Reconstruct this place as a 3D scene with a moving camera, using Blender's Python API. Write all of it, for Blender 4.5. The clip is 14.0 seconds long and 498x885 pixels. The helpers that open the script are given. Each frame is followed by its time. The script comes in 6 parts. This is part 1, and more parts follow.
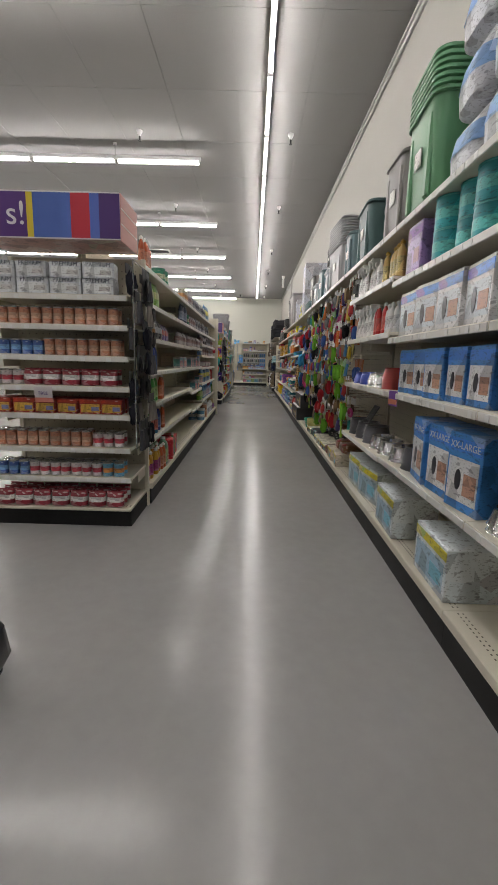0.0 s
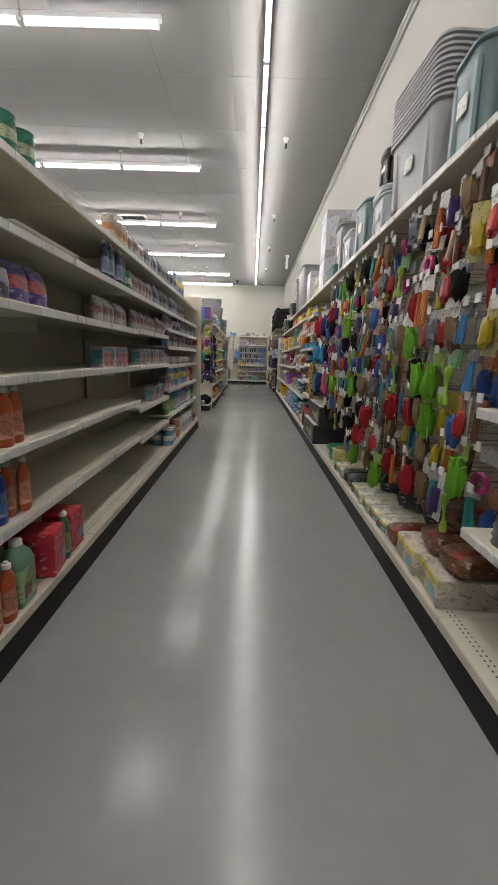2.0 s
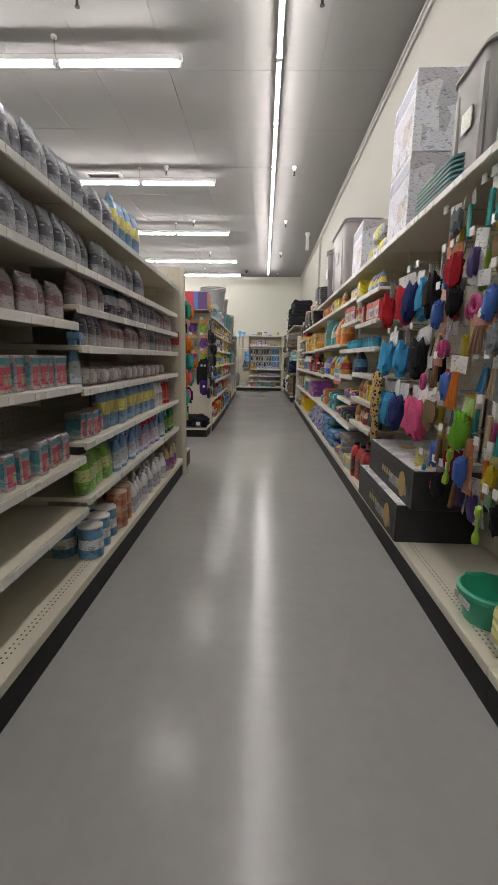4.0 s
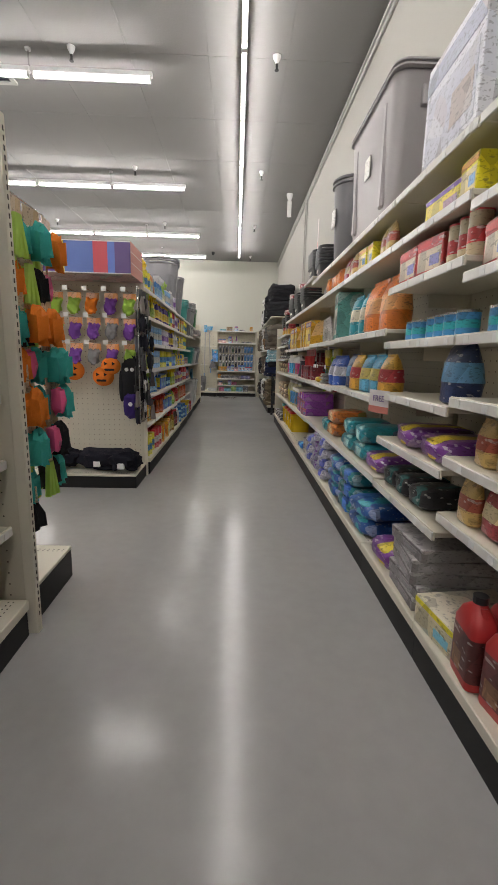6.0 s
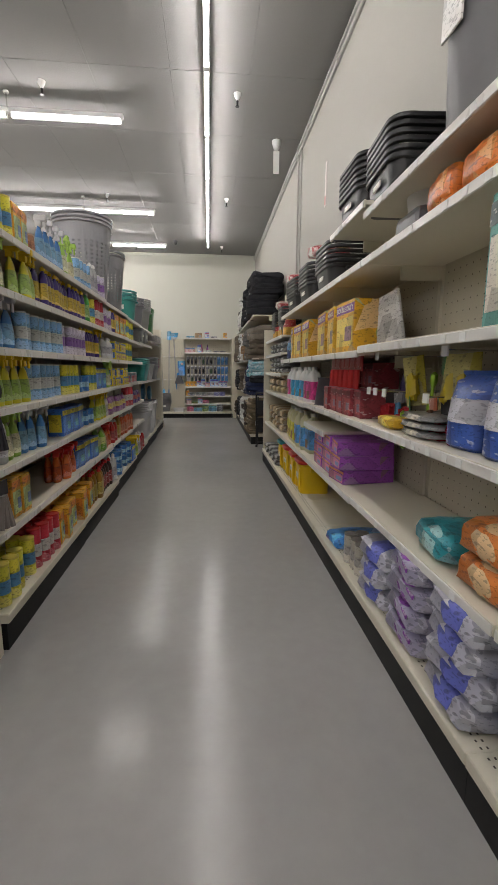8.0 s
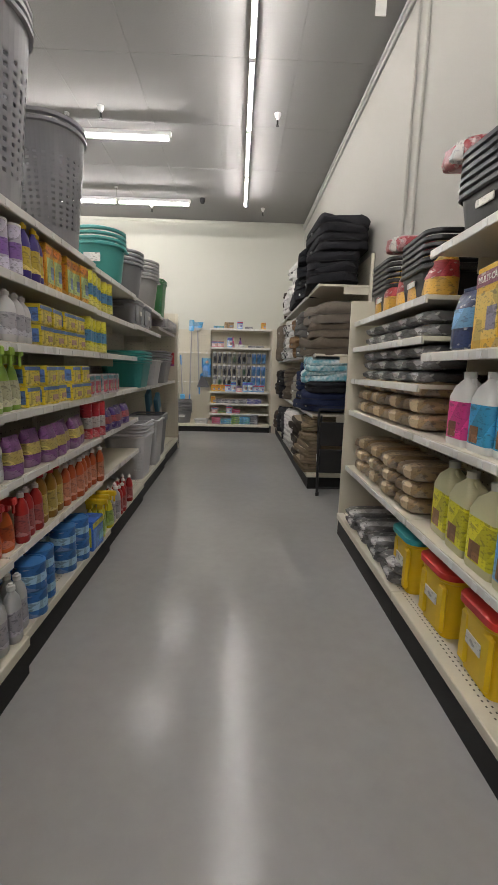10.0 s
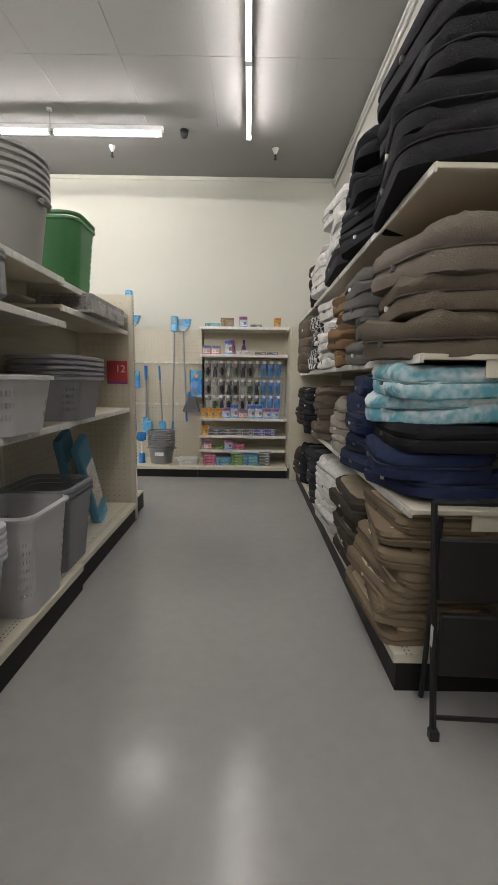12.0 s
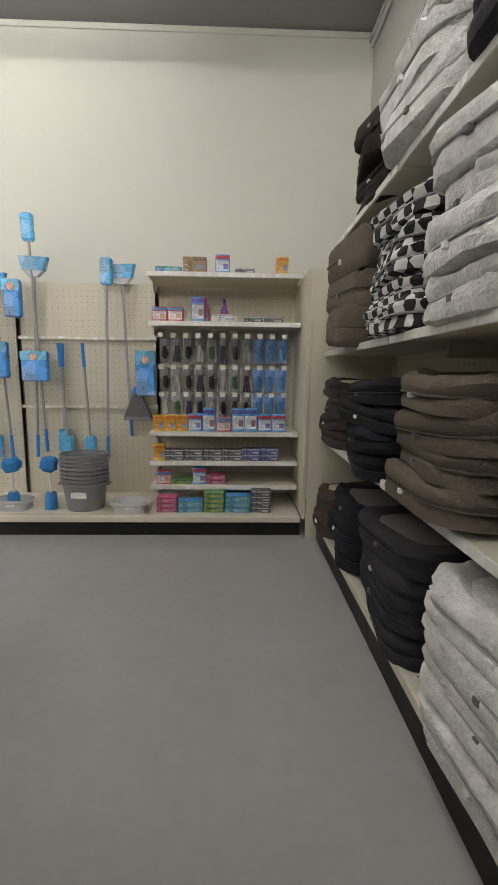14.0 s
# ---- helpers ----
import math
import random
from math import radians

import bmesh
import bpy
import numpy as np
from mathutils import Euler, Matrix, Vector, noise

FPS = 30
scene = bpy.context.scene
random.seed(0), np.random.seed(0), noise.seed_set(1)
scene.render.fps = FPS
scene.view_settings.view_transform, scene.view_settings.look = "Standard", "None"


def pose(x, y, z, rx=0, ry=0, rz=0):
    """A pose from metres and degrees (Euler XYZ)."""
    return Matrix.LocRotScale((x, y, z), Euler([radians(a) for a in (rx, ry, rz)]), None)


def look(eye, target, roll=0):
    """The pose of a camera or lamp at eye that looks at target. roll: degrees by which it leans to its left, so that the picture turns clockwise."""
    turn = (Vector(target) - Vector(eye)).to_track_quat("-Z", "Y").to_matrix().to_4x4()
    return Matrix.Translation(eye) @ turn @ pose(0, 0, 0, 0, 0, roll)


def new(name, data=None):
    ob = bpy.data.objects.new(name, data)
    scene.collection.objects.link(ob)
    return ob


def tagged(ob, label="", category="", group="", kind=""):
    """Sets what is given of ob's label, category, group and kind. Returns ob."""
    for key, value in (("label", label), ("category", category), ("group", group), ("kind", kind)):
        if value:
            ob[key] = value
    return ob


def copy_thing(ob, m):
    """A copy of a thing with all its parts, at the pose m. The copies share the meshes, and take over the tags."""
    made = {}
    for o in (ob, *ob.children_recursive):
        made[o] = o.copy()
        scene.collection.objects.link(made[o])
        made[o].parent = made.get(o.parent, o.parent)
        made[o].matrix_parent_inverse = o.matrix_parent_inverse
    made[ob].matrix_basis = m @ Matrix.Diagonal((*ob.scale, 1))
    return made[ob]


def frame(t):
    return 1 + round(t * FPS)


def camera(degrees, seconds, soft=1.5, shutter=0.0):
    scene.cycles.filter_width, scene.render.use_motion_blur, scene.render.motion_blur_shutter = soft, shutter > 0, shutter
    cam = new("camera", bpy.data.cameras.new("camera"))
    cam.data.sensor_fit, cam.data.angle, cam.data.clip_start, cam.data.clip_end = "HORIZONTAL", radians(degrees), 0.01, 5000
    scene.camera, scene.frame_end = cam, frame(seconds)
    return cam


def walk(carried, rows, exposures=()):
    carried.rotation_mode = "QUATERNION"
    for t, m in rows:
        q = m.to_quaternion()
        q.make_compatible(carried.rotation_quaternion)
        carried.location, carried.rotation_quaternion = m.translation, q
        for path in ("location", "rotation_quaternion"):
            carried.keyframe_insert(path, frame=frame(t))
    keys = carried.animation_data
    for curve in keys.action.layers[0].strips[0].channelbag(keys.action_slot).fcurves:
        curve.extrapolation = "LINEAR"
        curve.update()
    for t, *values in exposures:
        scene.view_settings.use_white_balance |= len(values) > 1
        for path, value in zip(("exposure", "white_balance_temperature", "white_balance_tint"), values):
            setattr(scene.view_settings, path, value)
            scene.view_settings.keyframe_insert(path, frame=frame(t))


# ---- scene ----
cam = camera(60.0, 14.0)
PATH = [
    (0, (0.187, -2.635, 1.164), (0.178, -0.669, 0.793), 1.5),
    (0.5, (0.176, -2.005, 1.176), (0.182, -0.04, 0.801), 0.8),
    (1, (0.171, -1.41, 1.164), (0.174, 0.549, 0.762), 0.7),
    (1.5, (0.198, -0.73, 1.15), (0.2, 1.23, 0.748), 1.3),
    (2, (0.237, -0.13, 1.153), (0.234, 1.832, 0.763), 1.8),
    (2.5, (0.208, 0.582, 1.178), (0.188, 2.545, 0.796), 1.7),
    (4.8, (0.203, 3.468, 1.196), (0.138, 5.429, 0.806), 0.9),
    (5, (0.207, 3.73, 1.184), (0.163, 5.689, 0.785), 1.2),
    (5.5, (0.207, 4.447, 1.181), (0.222, 6.409, 0.79), 1.5),
    (6, (0.265, 5.101, 1.201), (0.329, 7.062, 0.817), 1.4),
    (6.5, (0.266, 5.75, 1.204), (0.373, 7.711, 0.828), 0.9),
    (7, (0.285, 6.367, 1.212), (0.433, 8.328, 0.851), 0.8),
    (7.5, (0.255, 7.02, 1.221), (0.421, 8.983, 0.876), 0.7),
    (8, (0.284, 7.622, 1.24), (0.466, 9.585, 0.905), 0.4),
    (8.5, (0.254, 8.281, 1.248), (0.433, 10.243, 0.908), 0.7),
    (9, (0.304, 8.927, 1.253), (0.44, 10.892, 0.909), 1.0),
    (9.2, (0.26, 9.159, 1.246), (0.379, 11.125, 0.896), 1.3),
    (11.3, (0.193, 12.102, 1.262), (0.183, 14.083, 0.982), 0.9),
    (11.5, (0.225, 12.345, 1.261), (0.21, 14.326, 0.988), 1.0),
    (12, (0.336, 13.019, 1.305), (0.338, 14.999, 1.022), 0.9),
    (12.5, (0.253, 13.645, 1.292), (0.33, 15.619, 0.982), 0.5),
    (13, (0.338, 14.318, 1.326), (0.429, 16.287, 0.99), -0.0),
    (13.5, (0.285, 14.917, 1.319), (0.403, 16.883, 0.974), 0.6),
    (14, (0.351, 15.501, 1.248), (0.412, 17.476, 0.939), 0.7),
]
EXPOSURES = [(0, -0.22), (1, -0.18), (2.5, 0.0), (5, 0.0), (6.5, -0.08), (7.5, -0.12), (8.5, -0.2), (9, -0.03), (11.5, 0.08), (12.5, 0.06), (13.5, -0.06), (14, -0.05)]
walk(cam, [(t, look(eye, target, roll)) for t, eye, target, roll in PATH], EXPOSURES)

# ---- light ----
world = bpy.data.worlds.new("world")
world.use_nodes = True
world.node_tree.nodes["Background"].inputs[0].default_value = (0.9, 0.95, 1, 1)
world.node_tree.nodes["Background"].inputs[1].default_value = 0.02
scene.world = world
TUBE_STRENGTH = 53.0

# ---- materials ----
MATS = {}


def mat(name, colour, rough=0.5, metal=0.0, vary=0.08, scale=6.0, bump=0.0, fine=80.0, spec=0.5, alpha=1.0, trans=0.0, glow=0.0, coat=0.0, rnd=0.0, spread=0.08, art=0.0):
    """A node material: base colour broken up at two scales, roughness variation and a fine relief."""
    if name in MATS:
        return MATS[name]
    m = bpy.data.materials.new(name)
    m.use_nodes = True
    t = m.node_tree
    b = t.nodes["Principled BSDF"]
    b.inputs["Roughness"].default_value, b.inputs["Metallic"].default_value = rough, metal
    b.inputs["Specular IOR Level"].default_value = spec
    b.inputs["Transmission Weight"].default_value, b.inputs["Alpha"].default_value = trans, alpha
    b.inputs["Coat Weight"].default_value = coat
    col = (*colour, 1)
    b.inputs["Base Color"].default_value = col
    if glow:
        b.inputs["Emission Color"].default_value = col
        b.inputs["Emission Strength"].default_value = glow
        MATS[name] = m
        return m
    co = t.nodes.new("ShaderNodeTexCoord")
    n1, n2 = t.nodes.new("ShaderNodeTexNoise"), t.nodes.new("ShaderNodeTexNoise")
    n1.inputs["Scale"].default_value, n1.inputs["Detail"].default_value = scale, 4
    n2.inputs["Scale"].default_value, n2.inputs["Detail"].default_value = fine, 3
    for n in (n1, n2):
        t.links.new(co.outputs["Object"], n.inputs["Vector"])
    mix = t.nodes.new("ShaderNodeMix")
    mix.data_type, mix.blend_type = "RGBA", "MIX"
    add = t.nodes.new("ShaderNodeMath")
    add.operation = "MULTIPLY_ADD"
    t.links.new(n2.outputs["Fac"], add.inputs[0])
    add.inputs[1].default_value = 0.4
    t.links.new(n1.outputs["Fac"], add.inputs[2])
    fac = t.nodes.new("ShaderNodeMapRange")
    fac.inputs["From Min"].default_value, fac.inputs["From Max"].default_value = 0.2, 1.2
    t.links.new(add.outputs[0], fac.inputs["Value"])
    t.links.new(fac.outputs[0], mix.inputs["Factor"])
    mix.inputs["A"].default_value = (*[c * (1 - vary) for c in colour], 1)
    mix.inputs["B"].default_value = (*[min(1, c * (1 + vary) + vary * 0.03) for c in colour], 1)
    out = mix.outputs["Result"]
    if art:
        # printed artwork: pale and dark colour blocks, then rows of small lettering marks
        lum = sum(colour) / 3
        cells, sep = t.nodes.new("ShaderNodeTexVoronoi"), t.nodes.new("ShaderNodeSeparateColor")
        cells.inputs["Scale"].default_value = 9.0
        t.links.new(co.outputs["Object"], cells.inputs["Vector"])
        t.links.new(cells.outputs["Color"], sep.inputs[0])
        pale, deep = tuple(0.5 + 0.4 * c for c in colour), tuple(c * 0.3 for c in colour)
        swap = tuple(0.75 * c + 0.03 for c in (colour[2], colour[0], colour[1]))
        for chan, lo, tint, k in ((0, 0.72, pale, 1.6), (1, 0.76, deep, 1.5), (2, 0.9, swap, 1.2)):
            st, m2 = t.nodes.new("ShaderNodeMapRange"), t.nodes.new("ShaderNodeMix")
            st.inputs["From Min"].default_value, st.inputs["From Max"].default_value = lo, lo + 0.02
            st.inputs["To Max"].default_value = min(0.9, art * k)
            t.links.new(sep.outputs[chan], st.inputs["Value"])
            m2.data_type = "RGBA"
            t.links.new(st.outputs[0], m2.inputs["Factor"])
            t.links.new(out, m2.inputs["A"])
            m2.inputs["B"].default_value = (*tint, 1)
            out = m2.outputs["Result"]
        for sc, lo, ink in (((26, 26, 60), 0.63, (0.03, 0.03, 0.05) if lum > 0.25 else (0.75, 0.74, 0.7)), ((70, 70, 150), 0.6, tuple(c * 0.25 for c in colour))):
            mp, n3, st, m2 = t.nodes.new("ShaderNodeMapping"), t.nodes.new("ShaderNodeTexNoise"), t.nodes.new("ShaderNodeMapRange"), t.nodes.new("ShaderNodeMix")
            mp.inputs["Scale"].default_value = sc
            n3.inputs["Scale"].default_value, n3.inputs["Detail"].default_value = 1.0, 1
            t.links.new(co.outputs["Object"], mp.inputs["Vector"])
            t.links.new(mp.outputs[0], n3.inputs["Vector"])
            st.inputs["From Min"].default_value, st.inputs["From Max"].default_value = lo, lo + 0.05
            st.inputs["To Max"].default_value = min(0.85, art * 1.5)
            t.links.new(n3.outputs["Fac"], st.inputs["Value"])
            m2.data_type = "RGBA"
            t.links.new(st.outputs[0], m2.inputs["Factor"])
            t.links.new(out, m2.inputs["A"])
            m2.inputs["B"].default_value = (*ink, 1)
            out = m2.outputs["Result"]
    if rnd:
        inf, hsv = t.nodes.new("ShaderNodeObjectInfo"), t.nodes.new("ShaderNodeHueSaturation")
        mr = t.nodes.new("ShaderNodeMapRange")
        mr.inputs["To Min"].default_value, mr.inputs["To Max"].default_value = 1 - rnd, 1 + rnd
        t.links.new(inf.outputs["Random"], mr.inputs["Value"])
        t.links.new(mr.outputs[0], hsv.inputs["Value"])
        t.links.new(out, hsv.inputs["Color"])
        out = hsv.outputs["Color"]
    t.links.new(out, b.inputs["Base Color"])
    rr = t.nodes.new("ShaderNodeMapRange")
    rr.inputs["To Min"].default_value, rr.inputs["To Max"].default_value = max(0.02, rough - spread), min(1, rough + spread)
    t.links.new(n1.outputs["Fac"], rr.inputs["Value"])
    t.links.new(rr.outputs[0], b.inputs["Roughness"])
    if bump:
        bp = t.nodes.new("ShaderNodeBump")
        bp.inputs["Strength"].default_value, bp.inputs["Distance"].default_value = bump, 0.01
        t.links.new(n2.outputs["Fac"], bp.inputs["Height"])
        t.links.new(bp.outputs[0], b.inputs["Normal"])
    MATS[name] = m
    return m


def plastic(c, name=None, rough=0.35):
    return mat("plastic_%02x%02x%02x" % tuple(int(v * 255) for v in c), c, rough, 0, 0.06, 9, 0.03, rnd=0.06)


def paper(c):
    if max(c) < 0.06:
        return plain(c)
    c = tuple(min(0.82, v * 1.3) for v in c)
    return mat("print_%02x%02x%02x" % tuple(int(v * 255) for v in c), c, 0.38, 0, 0.14, 14, 0.05, rnd=0.1, art=0.3)


def plain(c):
    """Unprinted card or ink of one colour."""
    return mat("card_%02x%02x%02x" % tuple(int(v * 255) for v in c), c, 0.5, 0, 0.08, 14, 0.05)


def fabric(c):
    return mat("cloth_%02x%02x%02x" % tuple(int(v * 255) for v in c), c, 0.95, 0, 0.22, 9, 0.6, 160, spec=0.2)


FLOOR = mat("waxed_concrete_floor", (0.365, 0.358, 0.35), 0.19, 0, 0.16, 0.9, 0.008, 14, spec=0.6, spread=0.05)
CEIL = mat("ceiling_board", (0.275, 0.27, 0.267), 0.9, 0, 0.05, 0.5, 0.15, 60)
# wall lighting put into base colours: cream darkened, back wall's yellow lightened
WALL = mat("cream_wall_dimmed", (0.4, 0.39, 0.355), 0.75, 0, 0.04, 0.8, 0.1, 120)
WALLB = mat("pale_yellow_wall_brightened", (0.62, 0.62, 0.55), 0.75, 0, 0.04, 0.8, 0.1, 120)
TRIM = mat("grey_trim", (0.5, 0.5, 0.47), 0.5, 0, 0.1, 4)
SHELF = mat("almond_shelf_enamel", (0.68, 0.64, 0.53), 0.4, 0, 0.07, 3, 0.04)
PANEL = mat("almond_pegboard", (0.6, 0.56, 0.45), 0.55, 0, 0.08, 3, 0.1)
HOLE = mat("peg_hole_shadow", (0.07, 0.06, 0.05), 0.9)
RAIL = mat("price_rail", (0.74, 0.73, 0.69), 0.3, 0, 0.1, 5)
TICKET = mat("price_ticket", (0.8, 0.8, 0.78), 0.6, 0, 0.05)
KICK = mat("black_kick_plate", (0.009, 0.009, 0.009), 0.5, 0, 0.3, 5, spec=0.25)
STEEL = mat("chrome_wire", (0.6, 0.6, 0.6), 0.25, 1.0, 0.1)
BLACKM = mat("black_metal", (0.02, 0.02, 0.022), 0.4, 0.3, 0.2)
WHITE = plastic((0.78, 0.78, 0.76))
FIX = mat("white_fixture_enamel", (0.8, 0.8, 0.8), 0.4, 0, 0.04)
GLOW = mat("lit_fluorescent_tube", (1.0, 0.955, 0.925), 0.5, glow=TUBE_STRENGTH)
CLEAR = mat("clear_wrap", (0.82, 0.84, 0.85), 0.12, 0, 0.03, alpha=0.3)

# ---- mesh helpers ----


def part(name, bm, material, parent=None, label="", smooth=False):
    me = bpy.data.meshes.new(name)
    bm.to_mesh(me)
    bm.free()
    me.materials.append(material)
    if smooth:
        me.shade_smooth()
        me.set_sharp_from_angle(angle=radians(40))
    ob = new(name, me)
    if parent:
        ob.parent = parent
    return tagged(ob, label)


def thing(name, m, label, category, group="", kind=""):
    if len(label.split()) < 4:
        label += " on a shelf"
    ob = new(name)
    ob.empty_display_size = 0.05
    ob.matrix_basis = m
    return tagged(ob, label, category, group, kind)


def box(bm, x0, x1, y0, y1, z0, z1, bev=0.0, seg=1):
    r = bmesh.ops.create_cube(bm, size=1)
    vs = r["verts"]
    for v in vs:
        v.co = Vector(((x0 + x1) / 2 + v.co.x * (x1 - x0), (y0 + y1) / 2 + v.co.y * (y1 - y0), (z0 + z1) / 2 + v.co.z * (z1 - z0)))
    if bev:
        es = list({e for v in vs for e in v.link_edges})
        bmesh.ops.bevel(bm, geom=es, offset=bev, segments=seg, profile=0.6, affect="EDGES")
    return bm


def bx(*a, bev=0.0, seg=1):
    return box(bmesh.new(), *a, bev=bev, seg=seg)


def rings(bm, loops, cap0=True, cap1=True):
    """Skins closed loops of equal length."""
    vs = [[bm.verts.new(p) for p in l] for l in loops]
    n = len(vs[0])
    for a, b in zip(vs, vs[1:]):
        for i in range(n):
            bm.faces.new((a[i], a[(i + 1) % n], b[(i + 1) % n], b[i]))
    if cap0:
        bm.faces.new(vs[0][::-1])
    if cap1:
        bm.faces.new(vs[-1])
    return bm


def lathe(prof, n=14, bm=None, sx=1.0, sy=1.0, cx=0.0, cy=0.0, cap0=True, cap1=True):
    bm = bm or bmesh.new()
    return rings(bm, [[(cx + r * sx * math.cos(2 * math.pi * i / n), cy + r * sy * math.sin(2 * math.pi * i / n), z) for i in range(n)] for r, z in prof], cap0, cap1)


def rrect(w, d, r, z, k=4, cx=0.0, cy=0.0):
    pts = []
    for q, (sx, sy) in enumerate(((1, 1), (-1, 1), (-1, -1), (1, -1))):
        for i in range(k):
            a = math.pi / 2 * (q + i / (k - 1))
            pts.append((cx + sx * (w / 2 - r) + r * math.cos(a), cy + sy * (d / 2 - r) + r * math.sin(a), z))
    return pts


def rod(p, q, r=0.004, n=6, bm=None):
    bm = bm or bmesh.new()
    p, q = Vector(p), Vector(q)
    ax = (q - p).normalized()
    u = ax.orthogonal().normalized()
    v = ax.cross(u)
    return rings(bm, [[c + r * (math.cos(2 * math.pi * i / n) * u + math.sin(2 * math.pi * i / n) * v) for i in range(n)] for c in (p, q)])


def cushion(w, d, h, n=16, seed=0, lump=0.15, sag=0.0, p=0.45):
    """A soft, lumpy, rounded slab with its base at z 0."""
    bm = bmesh.new()
    bmesh.ops.create_uvsphere(bm, u_segments=n, v_segments=max(8, n // 2 + 2), radius=1)
    sg = lambda c, e: math.copysign(abs(c) ** e, c)
    for v in bm.verts:
        c = v.co.copy()
        q = Vector((sg(c.x, p), sg(c.y, p), sg(c.z, 0.6)))
        k = 1 + lump * noise.noise(c * 2.3 + Vector((seed * 7.1, seed * 3.3, 0)))
        v.co = Vector((q.x * w / 2 * k, q.y * d / 2 * k, (q.z * k * h / 2 + h / 2)))
        v.co.z -= sag * (c.x * c.x)
    lo = min(v.co.z for v in bm.verts)
    for v in bm.verts:
        v.co.z -= lo
    return bm


def words(text, size, material, parent, m, label=""):
    cu = bpy.data.curves.new("writing", "FONT")
    cu.body, cu.size, cu.extrude, cu.align_x, cu.align_y = text, size, 0.0006, "CENTER", "CENTER"
    tmp = bpy.data.objects.new("writing", cu)
    me = bpy.data.meshes.new_from_object(tmp)
    bpy.data.objects.remove(tmp)
    me.materials.clear()
    me.materials.append(material)
    ob = new("writing", me)
    ob.parent = parent
    ob.matrix_basis = m
    return tagged(ob, label)


# ---- setting ----
XR, XL, YB, ZC = 1.54, -13.0, 19.76, 4.22
YF = -9.0


def structure(name, bm, material, label, category):
    return tagged(part(name, bm, material), label, category, kind="structure")


structure("floor", bx(XL, XR, YF, YB, -0.1, 0), FLOOR, "polished pale grey concrete shop floor with soft reflections", "floor")
ceil_bm = bx(XL, XR, YF, YB, ZC + 0.01, ZC + 0.12)
for i in range(18):
    for j in range(24):
        x0, y0 = XR - (i + 1) * 0.81, YF + j * 1.2
        if x0 > XL and y0 + 1.19 < YB:
            box(ceil_bm, x0 + 0.002, x0 + 0.808, y0 + 0.002, y0 + 1.198, ZC + 0.0015 * ((i * 7 + j * 3) % 3), ZC + 0.0095)
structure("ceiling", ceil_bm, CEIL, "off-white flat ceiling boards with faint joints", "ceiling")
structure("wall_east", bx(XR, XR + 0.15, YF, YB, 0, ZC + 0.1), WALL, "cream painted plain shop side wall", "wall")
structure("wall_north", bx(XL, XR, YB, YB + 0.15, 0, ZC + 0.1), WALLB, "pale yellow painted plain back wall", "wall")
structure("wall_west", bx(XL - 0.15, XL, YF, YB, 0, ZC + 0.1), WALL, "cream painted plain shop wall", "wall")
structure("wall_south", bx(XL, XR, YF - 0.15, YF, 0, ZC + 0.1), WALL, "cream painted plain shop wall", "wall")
tb = bx(XR - 0.03, XR - 0.002, YF, YB - 0.002, 4.10, 4.14, bev=0.006)
box(tb, XR - 0.05, XR - 0.002, YF, YB - 0.002, 4.14, 4.165, bev=0.006)
structure("trim", tb, TRIM, "narrow grey conduit trim along the top of the wall", "trim")
structure("trim", bx(XL, XR - 0.06, YB - 0.02, YB - 0.002, 4.17, 4.212, bev=0.004), WALLB, "thin painted trim where back wall meets ceiling", "trim")
for y in (13.75, 13.95):
    structure("conduit", rod((XR - 0.02, y, 1.9), (XR - 0.02, y, 4.1), 0.012, 8), WALL, "painted electrical conduit running up the side wall", "conduit")

# ---- ceiling lamps ----
L = 1.235


def strip_lamp(m, group):
    """One four-foot strip: enamel channel, lampholders and tubes, its length along local y."""
    o = thing("ceiling_light", m, "white enamel strip light with a lit fluorescent tube", "ceiling light", group)
    part("channel", bx(-0.026, 0.026, -L / 2 + 0.002, L / 2 - 0.002, 0.0, 0.055, bev=0.008), FIX, o)
    for s in (-1, 1):
        part("lampholder", bx(-0.03, 0.03, s * (L / 2 - 0.03) - 0.008, s * (L / 2 - 0.03) + 0.008, -0.045, 0.0, bev=0.003), FIX, o)
    part("tube", rod((0, -L / 2 + 0.036, -0.026), (0, L / 2 - 0.036, -0.026), 0.019, 8), GLOW, o, "lit white glass tube", True)
    return o


lamp = None
y = 18.47 - L / 2
while y > YF + 0.7:
    m = pose(0.285, y, 4.10)
    lamp = copy_thing(lamp, m) if lamp else strip_lamp(m, "strip lights along the aisle")
    hr = thing("hanger_rod", pose(0.285, y, 4.155), "thin steel rod holding the light row to the ceiling", "rod", "light hangers")
    part("rod", rod((0, 0, 0), (0, 0, ZC - 4.155), 0.008), STEEL, hr)
    y -= L
cross = None
ROWY = (-1.65, 1.3, 4.29, 7.27, 10.2, 13.13, 16.06, 18.2)
for y in ROWY:
    for i in range(9):
        m = pose(-0.65 - L / 2 - i * L, y, 4.0, 0, 0, 90)
        cross = copy_thing(cross, m) if cross else strip_lamp(m, "strip lights across the shop")
    for x in (-1.9, -4.37, -6.84, -9.3):
        rr = thing("hanger_rod", pose(x, y, 4.055), "thin steel rod holding the light row to the ceiling", "rod", "light hangers")
        part("rod", rod((0, 0, 0), (0, 0, ZC - 4.055), 0.008), STEEL, rr)
        part("canopy", lathe([(0.03, ZC - 4.055 - 0.02), (0.03, ZC - 4.055)], 10), FIX, rr)


